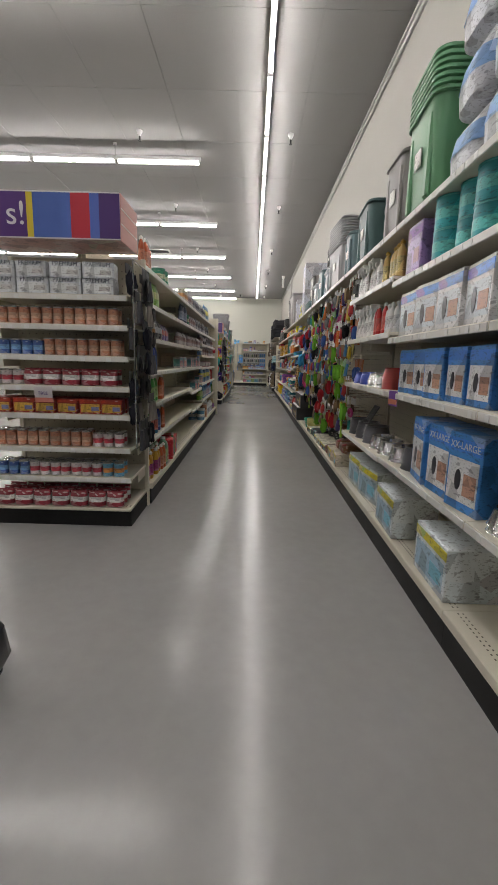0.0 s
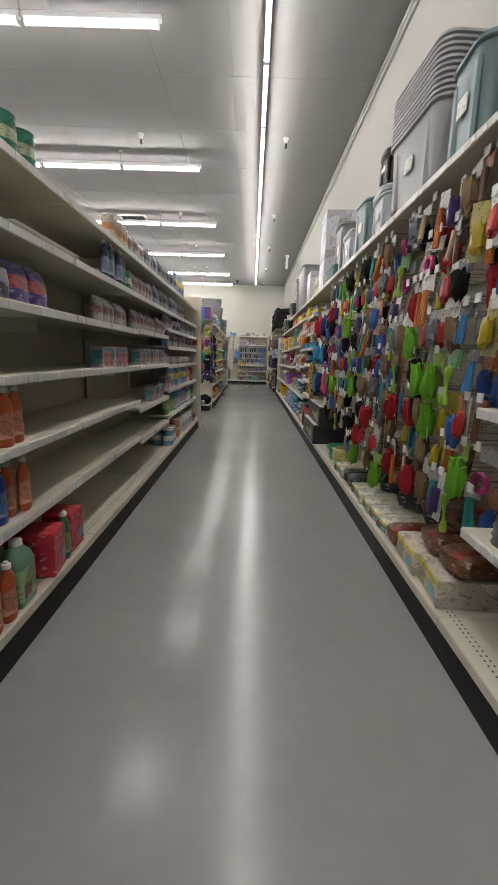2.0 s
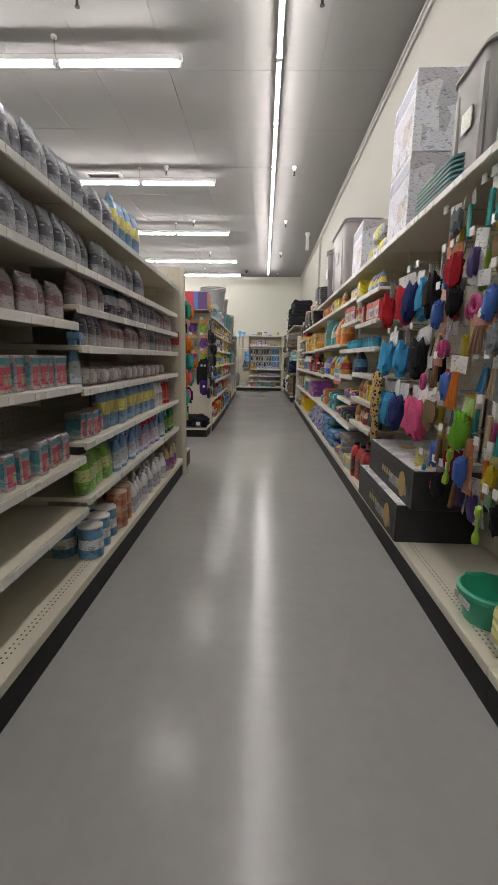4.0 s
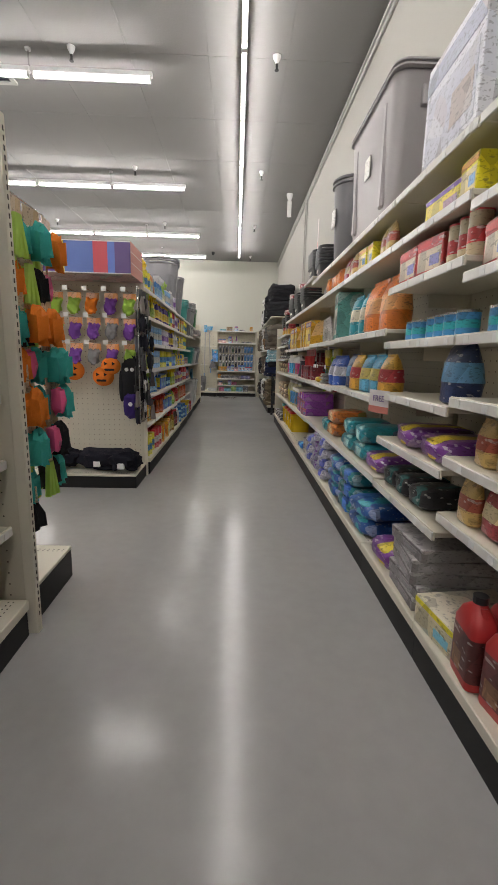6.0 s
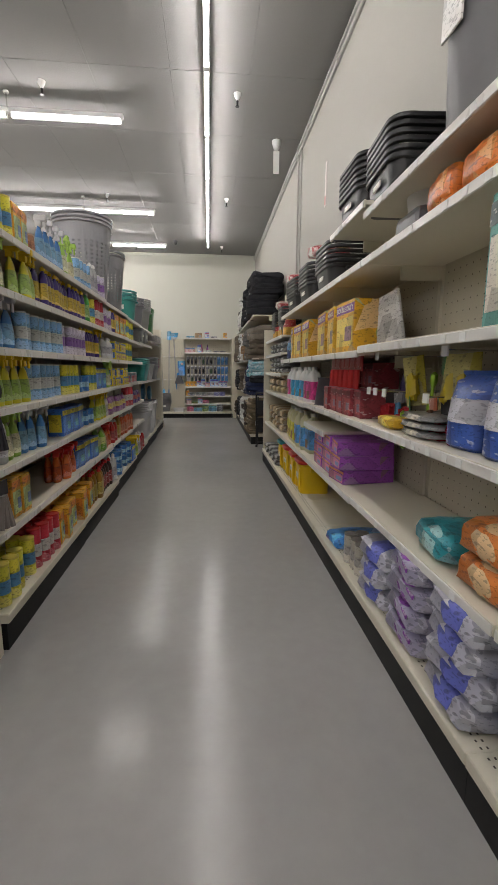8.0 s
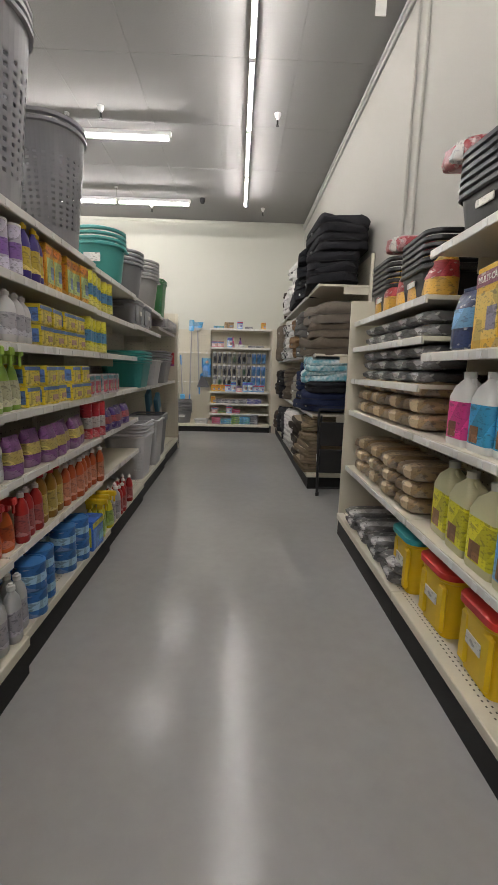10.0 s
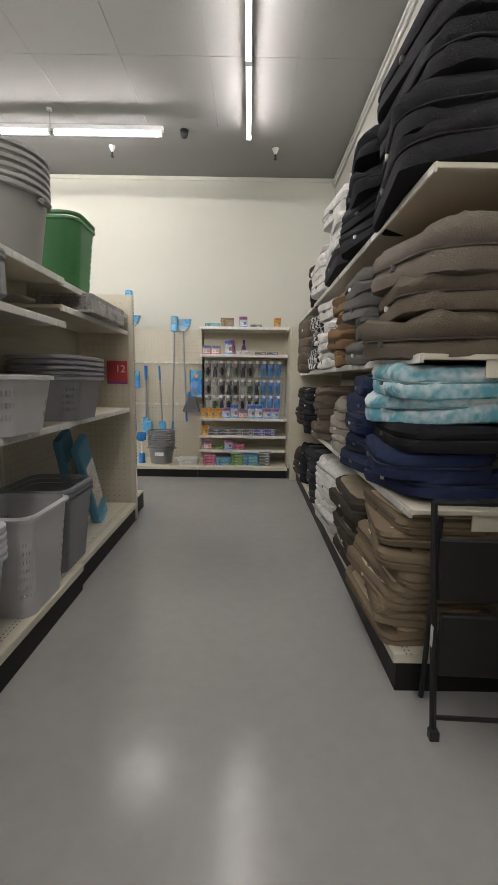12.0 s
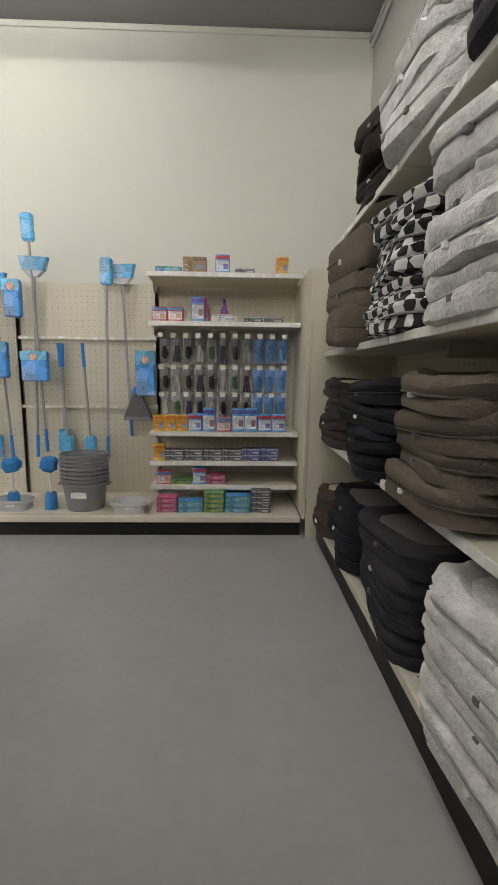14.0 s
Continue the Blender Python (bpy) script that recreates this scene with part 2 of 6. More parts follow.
def sprinkler(x, y):
    o = thing("sprinkler", pose(x, y, ZC), "small ceiling sprinkler head with white escutcheon", "sprinkler", "ceiling sprinklers")
    part("cup", lathe([(0.042, 0.0), (0.038, -0.02), (0.022, -0.05), (0.012, -0.07)], 14), FIX, o, smooth=True)
    part("stem", lathe([(0.012, -0.07), (0.012, -0.12), (0.022, -0.125), (0.022, -0.13)], 10), BLACKM, o)
    return o


for x in (0.62, -1.45, -3.9):
    for y in (1.1, 3.93, 6.74, 10.15, 12.92, 15.9, 18.95):
        sprinkler(x, y)
o = thing("camera_dome", pose(-0.48, 18.58, ZC), "small black dome fixed on the ceiling", "dome")
part("base", lathe([(0.05, 0), (0.05, -0.02)], 14), BLACKM, o)
part("dome", lathe([(0.045, -0.02), (0.045, -0.05), (0.03, -0.08), (0.01, -0.09)], 14), BLACKM, o, smooth=True)
vent = thing("ceiling_vent", pose(-2.6, 10.6, ZC), "dark slatted air vent set in the ceiling", "vent")
part("frame", rings(bmesh.new(), [rrect(0.62, 0.42, 0.01, 0.0), rrect(0.62, 0.42, 0.01, -0.02), rrect(0.52, 0.32, 0.01, -0.02), rrect(0.52, 0.32, 0.01, 0.0)], False, False), TRIM, vent)
part("backing", bx(-0.26, 0.26, -0.16, 0.16, -0.006, -0.003), BLACKM, vent)
for i in range(8):
    part("slat", bx(-0.26, 0.26, -0.012, 0.012, -0.002, 0.002), BLACKM, vent).matrix_basis = pose(0, -0.14 + i * 0.04, -0.014, 35)
strip = thing("wall_tag", pose(XR - 0.004, 12.5, 3.18), "narrow white and pink paper strip on the wall", "tag")
part("strip", bx(-0.003, 0.003, -0.022, 0.022, -0.22, 0.22), plain((0.72, 0.66, 0.64)), strip)
part("end_mark", bx(-0.005, -0.003, -0.02, 0.02, -0.2, -0.12), plain((0.6, 0.3, 0.28)), strip)
o = thing("emergency_light", pose(1.2, 13.86, ZC), "white ceiling emergency light with a hanging tag", "emergency light")
part("housing", lathe([(0.06, 0), (0.06, -0.03), (0.035, -0.1), (0.02, -0.12)], 14), FIX, o, smooth=True)
part("tag", bx(-0.04, 0.04, -0.003, 0.003, -0.4, -0.12), plain((0.75, 0.75, 0.72)), o)

# ---- gondola shelving ----


def shelf_board(o, x0, x1, yf, yb, z):
    """One pressed-steel shelf with lip, price rail and tickets; front at local y = yf (negative)."""
    bm = bx(x0, x1, yf, yb, z - 0.022, z, bev=0.003)
    box(bm, x0, x1, yf - 0.004, yf + 0.004, z - 0.036, z + 0.002, bev=0.002)
    for xx in (x0 + 0.006, x1 - 0.012):
        box(bm, xx, xx + 0.004, (yf + yb) / 2, yb, z - 0.09, z - 0.022)
    s = part("shelf", bm, SHELF, o)
    part("price_rail", bx(x0 + 0.004, x1 - 0.004, yf - 0.010, yf - 0.004, z - 0.036, z - 0.002, bev=0.002), RAIL, s)
    tk = bmesh.new()
    x = x0 + 0.05 + random.random() * 0.1
    while x < x1 - 0.06:
        box(tk, x, x + 0.03, yf - 0.0125, yf - 0.0105, z - 0.033, z - 0.007)
        x += random.choice((0.08, 0.11, 0.17, 0.24))
    part("price_ticket", tk, TICKET, s, "small white price tickets")
    return s


HOLES = {}


def peg_holes(w, z0, z1, step=0.0508):
    bm = bmesh.new()
    x = -w / 2 + 0.03
    while x < w / 2 - 0.02:
        z = z0 + 0.03
        while z < z1 - 0.02:
            vs = [bm.verts.new((x + 0.0045 * math.cos(a), 0, z + 0.0045 * math.sin(a))) for a in (0.8, 2.37, 3.94, 5.5)]
            bm.faces.new(vs)
            z += step
        x += step
    return bm


def gondola(m, w, depth, shelves, height=2.03, base=0.17, short=None, group="", lip=0.045, label="almond metal gondola shelving unit with black kick plate"):
    """A shelving unit: local x along its length, front at y = -depth, back panel at y = 0."""
    o = thing("shelving_unit", m, label, "shelving unit", group)
    part("kick_plate", bx(-w / 2 + 0.001, w / 2 - 0.001, -depth + 0.012, -0.002, 0.0, base - lip), KICK, o, "black kick plate")
    bm = bx(-w / 2 + 0.001, w / 2 - 0.001, -depth, -0.002, base - lip, base, bev=0.004)
    part("deck", bm, SHELF, o)
    pf = bmesh.new()
    for i in range(int(w / 0.025)):
        for r in range(2):
            x = -w / 2 + 0.02 + i * 0.025
            pf.faces.new([pf.verts.new((x + a, -depth + 0.05 + r * 0.02 + b, base + 0.0008)) for a, b in ((0, 0), (0.009, 0), (0.009, 0.006), (0, 0.006))])
    part("slot_strip", pf, HOLE, o, "rows of small punched slots")
    part("back_panel", bx(-w / 2 + 0.015, w / 2 - 0.015, -0.012, 0.0, base, height), PANEL, o)
    ph = part("perforation", peg_holes(w - 0.04, base + 0.05, height), HOLE, o)
    ph.location = (0, -0.0128, 0)
    for s in (-1, 1):
        part("upright", bx(s * w / 2 - 0.015, s * w / 2 + 0.0149, -0.03, 0.0, 0, height, bev=0.002), SHELF, o)
    for i, z in enumerate(shelves):
        d = (short or {}).get(z, depth - 0.05)
        shelf_board(o, -w / 2 + 0.003, w / 2 - 0.003, -d, -0.03, z)
    return o


XFR, XFL = 1.0, -0.60
DEP = 0.49
R_SECT = [(-3.4, -2.2, (2.0, 1.67, 1.33, 1.0, 0.56)), (-2.2, -1.0, (2.0, 1.67, 1.33, 1.0, 0.56)), (-1.0, 0.2, (2.0, 1.67, 1.33, 1.0, 0.56)), (0.2, 1.41, (2.0, 1.71, 1.37, 1.0, 0.55)),
          (1.41, 2.62, (2.0,)), (2.62, 3.83, (2.0,)), (3.83, 5.0, (2.0,)), (5.0, 5.9, (2.0,)), (5.9, 6.66, (2.0, 1.74, 1.51, 1.3, 1.08, 0.86, 0.64)), (6.66, 7.42, (2.0, 1.78, 1.57, 1.3, 1.04, 0.8, 0.55)),
          (7.42, 8.62, (2.0, 1.78, 1.37, 1.0, 0.56)), (8.62, 9.83, (2.0, 1.78, 1.36, 0.98, 0.56)), (9.83, 10.43, (2.06, 1.78, 1.34, 0.98, 0.55)), (10.43, 11.03, (1.78, 1.34, 0.98, 0.83, 0.55)), (11.03, 12.23, (1.78, 1.34, 0.97, 0.55)),
          (12.23, 13.43, (1.6, 1.42, 1.2, 0.97, 0.55))]
for y0, y1, sh in R_SECT:
    gondola(pose(XFR + DEP, (y0 + y1) / 2, 0, 0, 0, -90), y1 - y0, DEP, sh, group="wall shelving run", height=2.03)
BEDY = [(14.7, 16.0), (16.0, 17.35), (17.35, 18.68)]
XFB = 0.965
for y0, y1 in BEDY:
    gondola(pose(XR - 0.01, (y0 + y1) / 2, 0, 0, 0, -90), y1 - y0, 0.565, (2.1, 1.42, 0.8), group="pet bed shelving run", height=2.4, short={2.1: 0.53, 1.42: 0.53, 0.8: 0.53})
SIX = (1.86, 1.6, 1.33, 1.06, 0.79, 0.5)
A_SECT = [(0.73, 2.1, SIX), (2.1, 3.3, (1.86, 1.6, 1.33, 1.06, 0.79, 0.5)), (3.3, 4.5, (1.86, 1.6, 1.34, 1.06, 0.72, 0.46)), (4.5, 5.65, (1.86, 1.6, 1.42, 1.24, 1.04, 0.78, 0.5)), (5.65, 6.8, (1.86, 1.6, 1.42, 1.24, 1.04, 0.78, 0.5))]
B_SECT = [(9.45, 10.65, SIX), (10.65, 11.85, SIX), (11.85, 13.05, SIX), (13.05, 14.2, SIX), (14.2, 15.55, (1.86, 1.62, 1.05)), (15.55, 16.9, (1.86, 1.72, 1.05))]
for grp, secs in (("first aisle gondola", A_SECT), ("second aisle gondola", B_SECT)):
    for y0, y1, sh in secs:
        dx = -0.095 * max(0.0, ((y0 + y1) / 2 - 11.0) / 5.2)
        gondola(pose(-1.09 + dx, (y0 + y1) / 2, 0, 0, 0, 90), y1 - y0, 0.49, sh, group=grp)
        gondola(pose(-1.094 + dx, (y0 + y1) / 2, 0, 0, 0, -90), y1 - y0, 0.49, (1.86,), group=grp)
# back wall run
for x0, x1, sh in ((-0.35, 0.86, (2.02, 1.66, 0.79, 0.55, 0.35)), (-1.56, -0.35, ()), (-2.77, -1.56, ()), (-3.97, -2.77, (1.86, 1.33, 0.79))):
    gondola(pose((x0 + x1) / 2, YB - 0.3, 0), x1 - x0, 0.72, sh, group="back wall shelving run", height=2.02, base=0.15, short={2.02: 0.5, 1.66: 0.45, 0.79: 0.5, 0.55: 0.5, 0.35: 0.5})
structure("partition", bx(XFB - 0.098, XFB - 0.078, 18.7, YB - 0.3, 0.15, 2.0), PANEL, "almond pegboard side panel closing the back shelving", "panel")
structure("partition", bx(XFB - 0.073, XR - 0.02, 18.685, 18.697, 0.0, 2.0), PANEL, "almond pegboard end panel beside the pet beds", "panel")

# ---- goods: one maker for each kind ----


class Proto:
    """A kind of goods: the first one is built, the rest are copies. Local front is -y, base at z 0."""

    def __init__(self, build, w, d, h):
        self.build, self.w, self.d, self.h, self.first = build, w, d, h, None

    def put(self, m):
        if self.first is None:
            self.first = self.build(m)
            return self.first
        return copy_thing(self.first, m)


def bottle(body, cap, lab, r=0.036, h=0.24, squash=0.72, label="plastic bottle with a printed label", cat="bottle", neck=0.33, n=12):
    def make(m):
        o = thing("bottle", m, label, cat, "bottles on the shelves")
        part("body", lathe([(r * 0.85, 0), (r, 0.01), (r, h * 0.28), (r * 0.92, h * 0.45), (r, h * 0.62), (r * 0.8, h * 0.76), (r * neck, h * 0.87), (r * neck, h * 0.9)], n, sy=squash), plastic(body), o, smooth=True)
        part("cap", lathe([(r * neck * 1.25, h * 0.885), (r * neck * 1.25, h * 0.96), (r * neck * 0.7, h * 0.97), (r * neck * 0.6, h)], 10), plastic(cap), o, smooth=True)
        part("label", lathe([(r * 1.015, h * 0.14), (r * 1.015, h * 0.28), (r * 0.95, h * 0.45), (r * 1.0, h * 0.56)], n, sy=squash, cap0=False, cap1=False), paper(lab), o, smooth=True)
        return o
    return Proto(make, 2 * r, 2 * r * squash, h)


def spray(body, trig, lab, w=0.1, h=0.27, label="trigger spray bottle with a printed label"):
    def make(m):
        o = thing("spray_bottle", m, label, "spray bottle", "bottles on the shelves")
        r = w / 2
        part("body", lathe([(r * 0.9, 0), (r, 0.012), (r, h * 0.3), (r * 0.8, h * 0.5), (r * 0.62, h * 0.62), (r * 0.3, h * 0.72), (r * 0.28, h * 0.76)], 12, sy=0.6), plastic(body), o, smooth=True)
        part("label", lathe([(r * 1.02, h * 0.08), (r * 1.02, h * 0.3), (r * 0.84, h * 0.48)], 12, sy=0.6, cap0=False, cap1=False), paper(lab), o, smooth=True)
        part("trigger_head", box(bx(-0.016, 0.016, -0.05, 0.022, h * 0.86, h, bev=0.006), -0.013, 0.013, -0.02, 0.016, h * 0.74, h * 0.88, bev=0.003), plastic(trig), o)
        part("trigger", bx(-0.007, 0.007, -0.042, -0.032, h * 0.7, h * 0.88, bev=0.003), plastic(trig), o)
        return o
    return Proto(make, w, 0.62 * w, h)


def can(body, band, r=0.038, h=0.11, label="printed tin can", lid=None, cat="can"):
    def make(m):
        o = thing("can", m, label, cat, "tins and jars on the shelves")
        part("body", lathe([(r, 0.003), (r, h - 0.004)], 16), paper(body), o, smooth=True)
        part("lid", lathe([(r * 1.03, h - 0.008), (r * 1.03, h), (r * 0.9, h), (r * 0.88, h - 0.003)], 16), plastic(lid) if lid else STEEL, o, smooth=True)
        part("label_band", lathe([(r * 1.012, h * 0.3), (r * 1.012, h * 0.62)], 16, cap0=False, cap1=False), paper(band), o, smooth=True)
        return o
    return Proto(make, 2.06 * r, 2.06 * r, h)


def carton(w, d, h, col, panel, accent, label="printed cardboard carton", word="", wsize=0.05, wcol=(0.1, 0.2, 0.45), cat="box", animal=False):
    def make(m):
        o = thing("carton", m, label, cat, "boxes on the shelves")
        part("body", bx(-w / 2, w / 2, -d / 2, d / 2, 0, h, bev=min(0.004, h * 0.05)), paper(col), o)
        f = -d / 2
        part("front_panel", bx(-w * 0.44, w * 0.44, f - 0.0015, f, h * 0.12, h * 0.68), paper(panel), o)
        part("colour_band", bx(-w * 0.495, w * 0.495, f - 0.0018, f, h * 0.76, h * 0.93), paper(accent), o)
        part("side_panel", bx(-w / 2 - 0.0015, -w / 2, -d * 0.4, d * 0.4, h * 0.15, h * 0.8), paper(accent), o)
        if animal:
            part("picture", lathe([(0.001, 0), (w * 0.09, 0.0), (w * 0.09, 0.002), (0.001, 0.002)], 12, sy=2.2), plastic((0.04, 0.04, 0.05)), o, "dark animal shape").matrix_basis = pose(-w * 0.12, f - 0.0015, h * 0.4, 90)
        part("print_block", bx(w * 0.05, w * 0.4, f - 0.003, f - 0.0014, h * 0.22, h * 0.5), paper(tuple(0.5 * c + 0.15 for c in accent[::-1])), o)
        if word:
            words(word, wsize, plain(wcol), o, pose(0, f - 0.003, h * 0.84, 90))
        return o
    return Proto(make, w, d, h)


def bag(w, d, h, col, band, label="printed plastic pouch standing upright"):
    def make(m):
        o = thing("bag", m, label, "bag", "bags on the shelves")
        lv = [(0.9, 0.75, 0), (1, 1, 0.05), (1.0, 1.05, 0.35), (0.97, 0.85, 0.65), (0.96, 0.45, 0.86), (0.98, 0.1, 0.94), (0.98, 0.08, 1.0)]
        L2 = []
        for a, b, t in lv:
            L2.append([(x + 0.02 * w * noise.noise(Vector((x * 30, t * 4, w * 50))), y + 0.06 * d * noise.noise(Vector((y * 30, t * 5, h * 50))), z) for x, y, z in rrect(w * a, d * b, min(w * a, d * b) * 0.45, h * t)])
        part("body", rings(bmesh.new(), L2), mat("glossy_bag_%02x%02x%02x" % tuple(int(v * 255) for v in col), col, 0.3, 0, 0.15, 12, 0.35, 25, rnd=0.1, art=0.3, spread=0.02), o, smooth=True)
        part("printed_band", rings(bmesh.new(), [[(x * 1.012, y * 1.03, z) for x, y, z in l] for l in (L2[2], L2[3])], False, False), paper(band), o, smooth=True)
        return o
    return Proto(make, w, d, h)


def sack(w, d, h, col, band, label="plump printed plastic bag lying flat", seed=0):
    def make(m):
        o = thing("sack", m, label, "bag", "bags on the shelves")
        part("body", cushion(w, d, h, 18, seed, 0.12, p=0.4), mat("glossy_bag_%02x%02x%02x" % tuple(int(v * 255) for v in col), col, 0.3, 0, 0.15, 12, 0.35, 25, rnd=0.1, art=0.3, spread=0.02), o, smooth=True)
        b = part("printed_band", cushion(w * 0.45, d * 1.02, h * 1.03, 14, seed + 3, 0.1, p=0.35), paper(band), o, smooth=True)
        b.location = (w * 0.08, 0, -h * 0.01)
        return o
    return Proto(make, w, d, h)


def hangpack(w, h, card, prod, t=0.04, label="carded item hanging from a peg hook", shape=0):
    def make(m):
        o = thing(("hanging_pack", "hanging_soft_pack", "hanging_bundle", "rubber_bone", "rubber_ring")[shape], m, label, "hanging goods", "goods on peg hooks")
        part("card", bx(-w / 2, w / 2, -0.002, 0.002, -h * (0.32 if shape else 1.0), 0.0, bev=0.001), paper(card), o)
        if shape == 0:
            b = part("product", cushion(w * 0.56, t, h * 0.5, 12, w * 90, 0.55, p=0.85), plastic(prod), o, smooth=True)
            b.location = (0, -t / 2 - 0.002, -h * 0.9)
        elif shape == 1:
            b = part("product", cushion(w * 0.85, t * 1.4, h * 0.66, 12, h * 60, 0.6, p=0.85), fabric(prod), o, smooth=True)
            b.location = (0, -t / 2, -h)
        elif shape == 3:
            bm = lathe([(w * 0.1, -h), (w * 0.3, -h * 0.97), (w * 0.32, -h * 0.86), (w * 0.14, -h * 0.76), (w * 0.14, -h * 0.54), (w * 0.32, -h * 0.44), (w * 0.28, -h * 0.32), (w * 0.08, -h * 0.28)], 10, sy=0.7, cy=-t / 2)
            part("product", bm, plastic(prod), o, smooth=True)
        elif shape == 4:
            bm = bmesh.new()
            rr, cz = w * 0.36, -h * 0.68
            rings(bm, [[((rr + w * 0.13 * math.cos(b)) * math.cos(a), -t / 2 + w * 0.13 * math.sin(b), cz + (rr + w * 0.13 * math.cos(b)) * math.sin(a)) for b in [math.pi * q / 3 for q in range(6)]] for a in [math.pi * q / 7 for q in range(15)]], False, False)
            part("product", bm, plastic(prod), o, smooth=True)
        else:
            bm = bmesh.new()
            for i in range(3):
                x = (i - 1) * w * 0.3
                rod((x * 0.3, -0.012, -h * 0.3), (x, -0.012 - 0.006 * i, -h), w * 0.12, 7, bm)
            part("product", bm, plastic(prod), o)
        return o
    return Proto(make, w, t, h)


def hook_build(m):
    o = part("peg_hook", rod((0, 0.0, 0.006), (0, -0.38, 0.012), 0.003, 5), STEEL)
    part("ticket", bx(-0.02, 0.02, -0.386, -0.38, -0.012, 0.024), TICKET, o, "white price ticket")
    o.matrix_basis = m
    return tagged(o, "thin chrome peg hook with a small ticket", "hook", "peg hooks")


HOOK = Proto(hook_build, 0.03, 0.2, 0.02)


def tote(w, d, h, col, stack=1, lid=False, ribs=True, label="plastic storage tote", step=0.022, glossy=0.3, taper=0.82):
    def make(m):
        o = thing("storage_tote", m, label, "storage tote", "bins on the shelves")
        c = plastic(col)
        k = 6
        bm = rings(bmesh.new(), [rrect(w * taper, d * taper, 0.05 * min(w, d) + 0.02, 0, k), rrect(w * taper * 1.02, d * taper * 1.02, 0.06, 0.02, k), rrect(w * 0.93, d * 0.93, 0.07, h * 0.9, k), rrect(w * 0.94, d * 0.94, 0.07, h, k), rrect(w * 0.91, d * 0.91, 0.07, h, k), rrect(w * taper * 0.96, d * taper * 0.96, 0.06, 0.012, k)])
        part("body", bm, c, o, smooth=True)
        for i in range(stack):
            z = h - 0.03 + i * step
            part("rim", rings(bmesh.new(), [rrect(w * 0.955, d * 0.955, 0.075, z, k), rrect(w, d, 0.08, z + 0.006, k), rrect(w, d, 0.08, z + step * 0.72, k), rrect(w * 0.97, d * 0.97, 0.078, z + step * 0.8, k), rrect(w * 0.93, d * 0.93, 0.07, z + step * 0.8, k), rrect(w * 0.92, d * 0.92, 0.07, z, k)], False, False), c, o, smooth=True)
        top = h - 0.03 + stack * step
        for s in (-1, 1):
            part("handle", bx(s * w * 0.47 - 0.02, s * w * 0.47 + 0.02, -d * 0.16, d * 0.16, h * 0.72, h * 0.86, bev=0.012, seg=2), c, o)
        if ribs:
            for s in (-0.3, 0.3):
                part("panel_rib", bx(s * w - 0.03, s * w + 0.03, -d * 0.47, -d * 0.4, h * 0.08, h * 0.85, bev=0.012), c, o)
        if lid:
            part("lid", rings(bmesh.new(), [rrect(w * 1.02, d * 1.02, 0.08, top, k), rrect(w * 1.02, d * 1.02, 0.08, top + 0.03, k), rrect(w * 0.95, d * 0.95, 0.08, top + 0.045, k)]), plastic(tuple(v * 0.9 for v in col)), o, smooth=True)
        part("sticker", bx(-0.05, 0.05, -d * 0.475, -d * 0.462, h * 0.45, h * 0.62), paper((0.6, 0.6, 0.55)), o)
        return o
    return Proto(make, w, d, h + stack * step)


def basket(w, d, h, col, stack=1, rnd_=0.09, label="plastic laundry basket with pierced sides", step=0.03, rows=7, taper=0.8, ncol=16):
    def make(m):
        o = thing("laundry_basket", m, label, "laundry basket", "baskets on the shelves")
        c = plastic(col)
        k = ncol
        bm = bmesh.new()
        zs = [0.0, h * 0.16] + [h * (0.16 + 0.6 * i / (2 * rows)) for i in range(1, 2 * rows + 1)] + [h]
        for off in (0.0, 0.006):
            lo = []
            for z in zs:
                s = taper + (1 - taper) * z / h
                lo.append([bm.verts.new(p) for p in rrect(w * s - off * 2, d * s - off * 2, max(0.02, rnd_ * s - off), z + (off if z == 0 else 0), k)])
            n = len(lo[0])
            for j in range(len(lo) - 1):
                for i in range(n):
                    if 1 < j < 2 * rows + 1 and j % 2 == 0 and i % 2 == 0:
                        continue
                    bm.faces.new((lo[j][i], lo[j][(i + 1) % n], lo[j + 1][(i + 1) % n], lo[j + 1][i]))
            bm.faces.new(lo[0][::-1])
        part("body", bm, c, o)
        for i in range(stack):
            z = h - 0.02 + i * step
            part("rim", rings(bmesh.new(), [rrect(w * 0.99, d * 0.99, rnd_, z, 6), rrect(w * 1.06, d * 1.06, rnd_ * 1.05, z + 0.004, 6), rrect(w * 1.06, d * 1.06, rnd_ * 1.05, z + step * 0.6, 6), rrect(w * 0.96, d * 0.96, rnd_, z + step * 0.85, 6), rrect(w * 0.95, d * 0.95, rnd_ * 0.95, z, 6)], False, False), c, o, smooth=True)
        return o
    return Proto(make, w * 1.06, d * 1.06, h + stack * step)


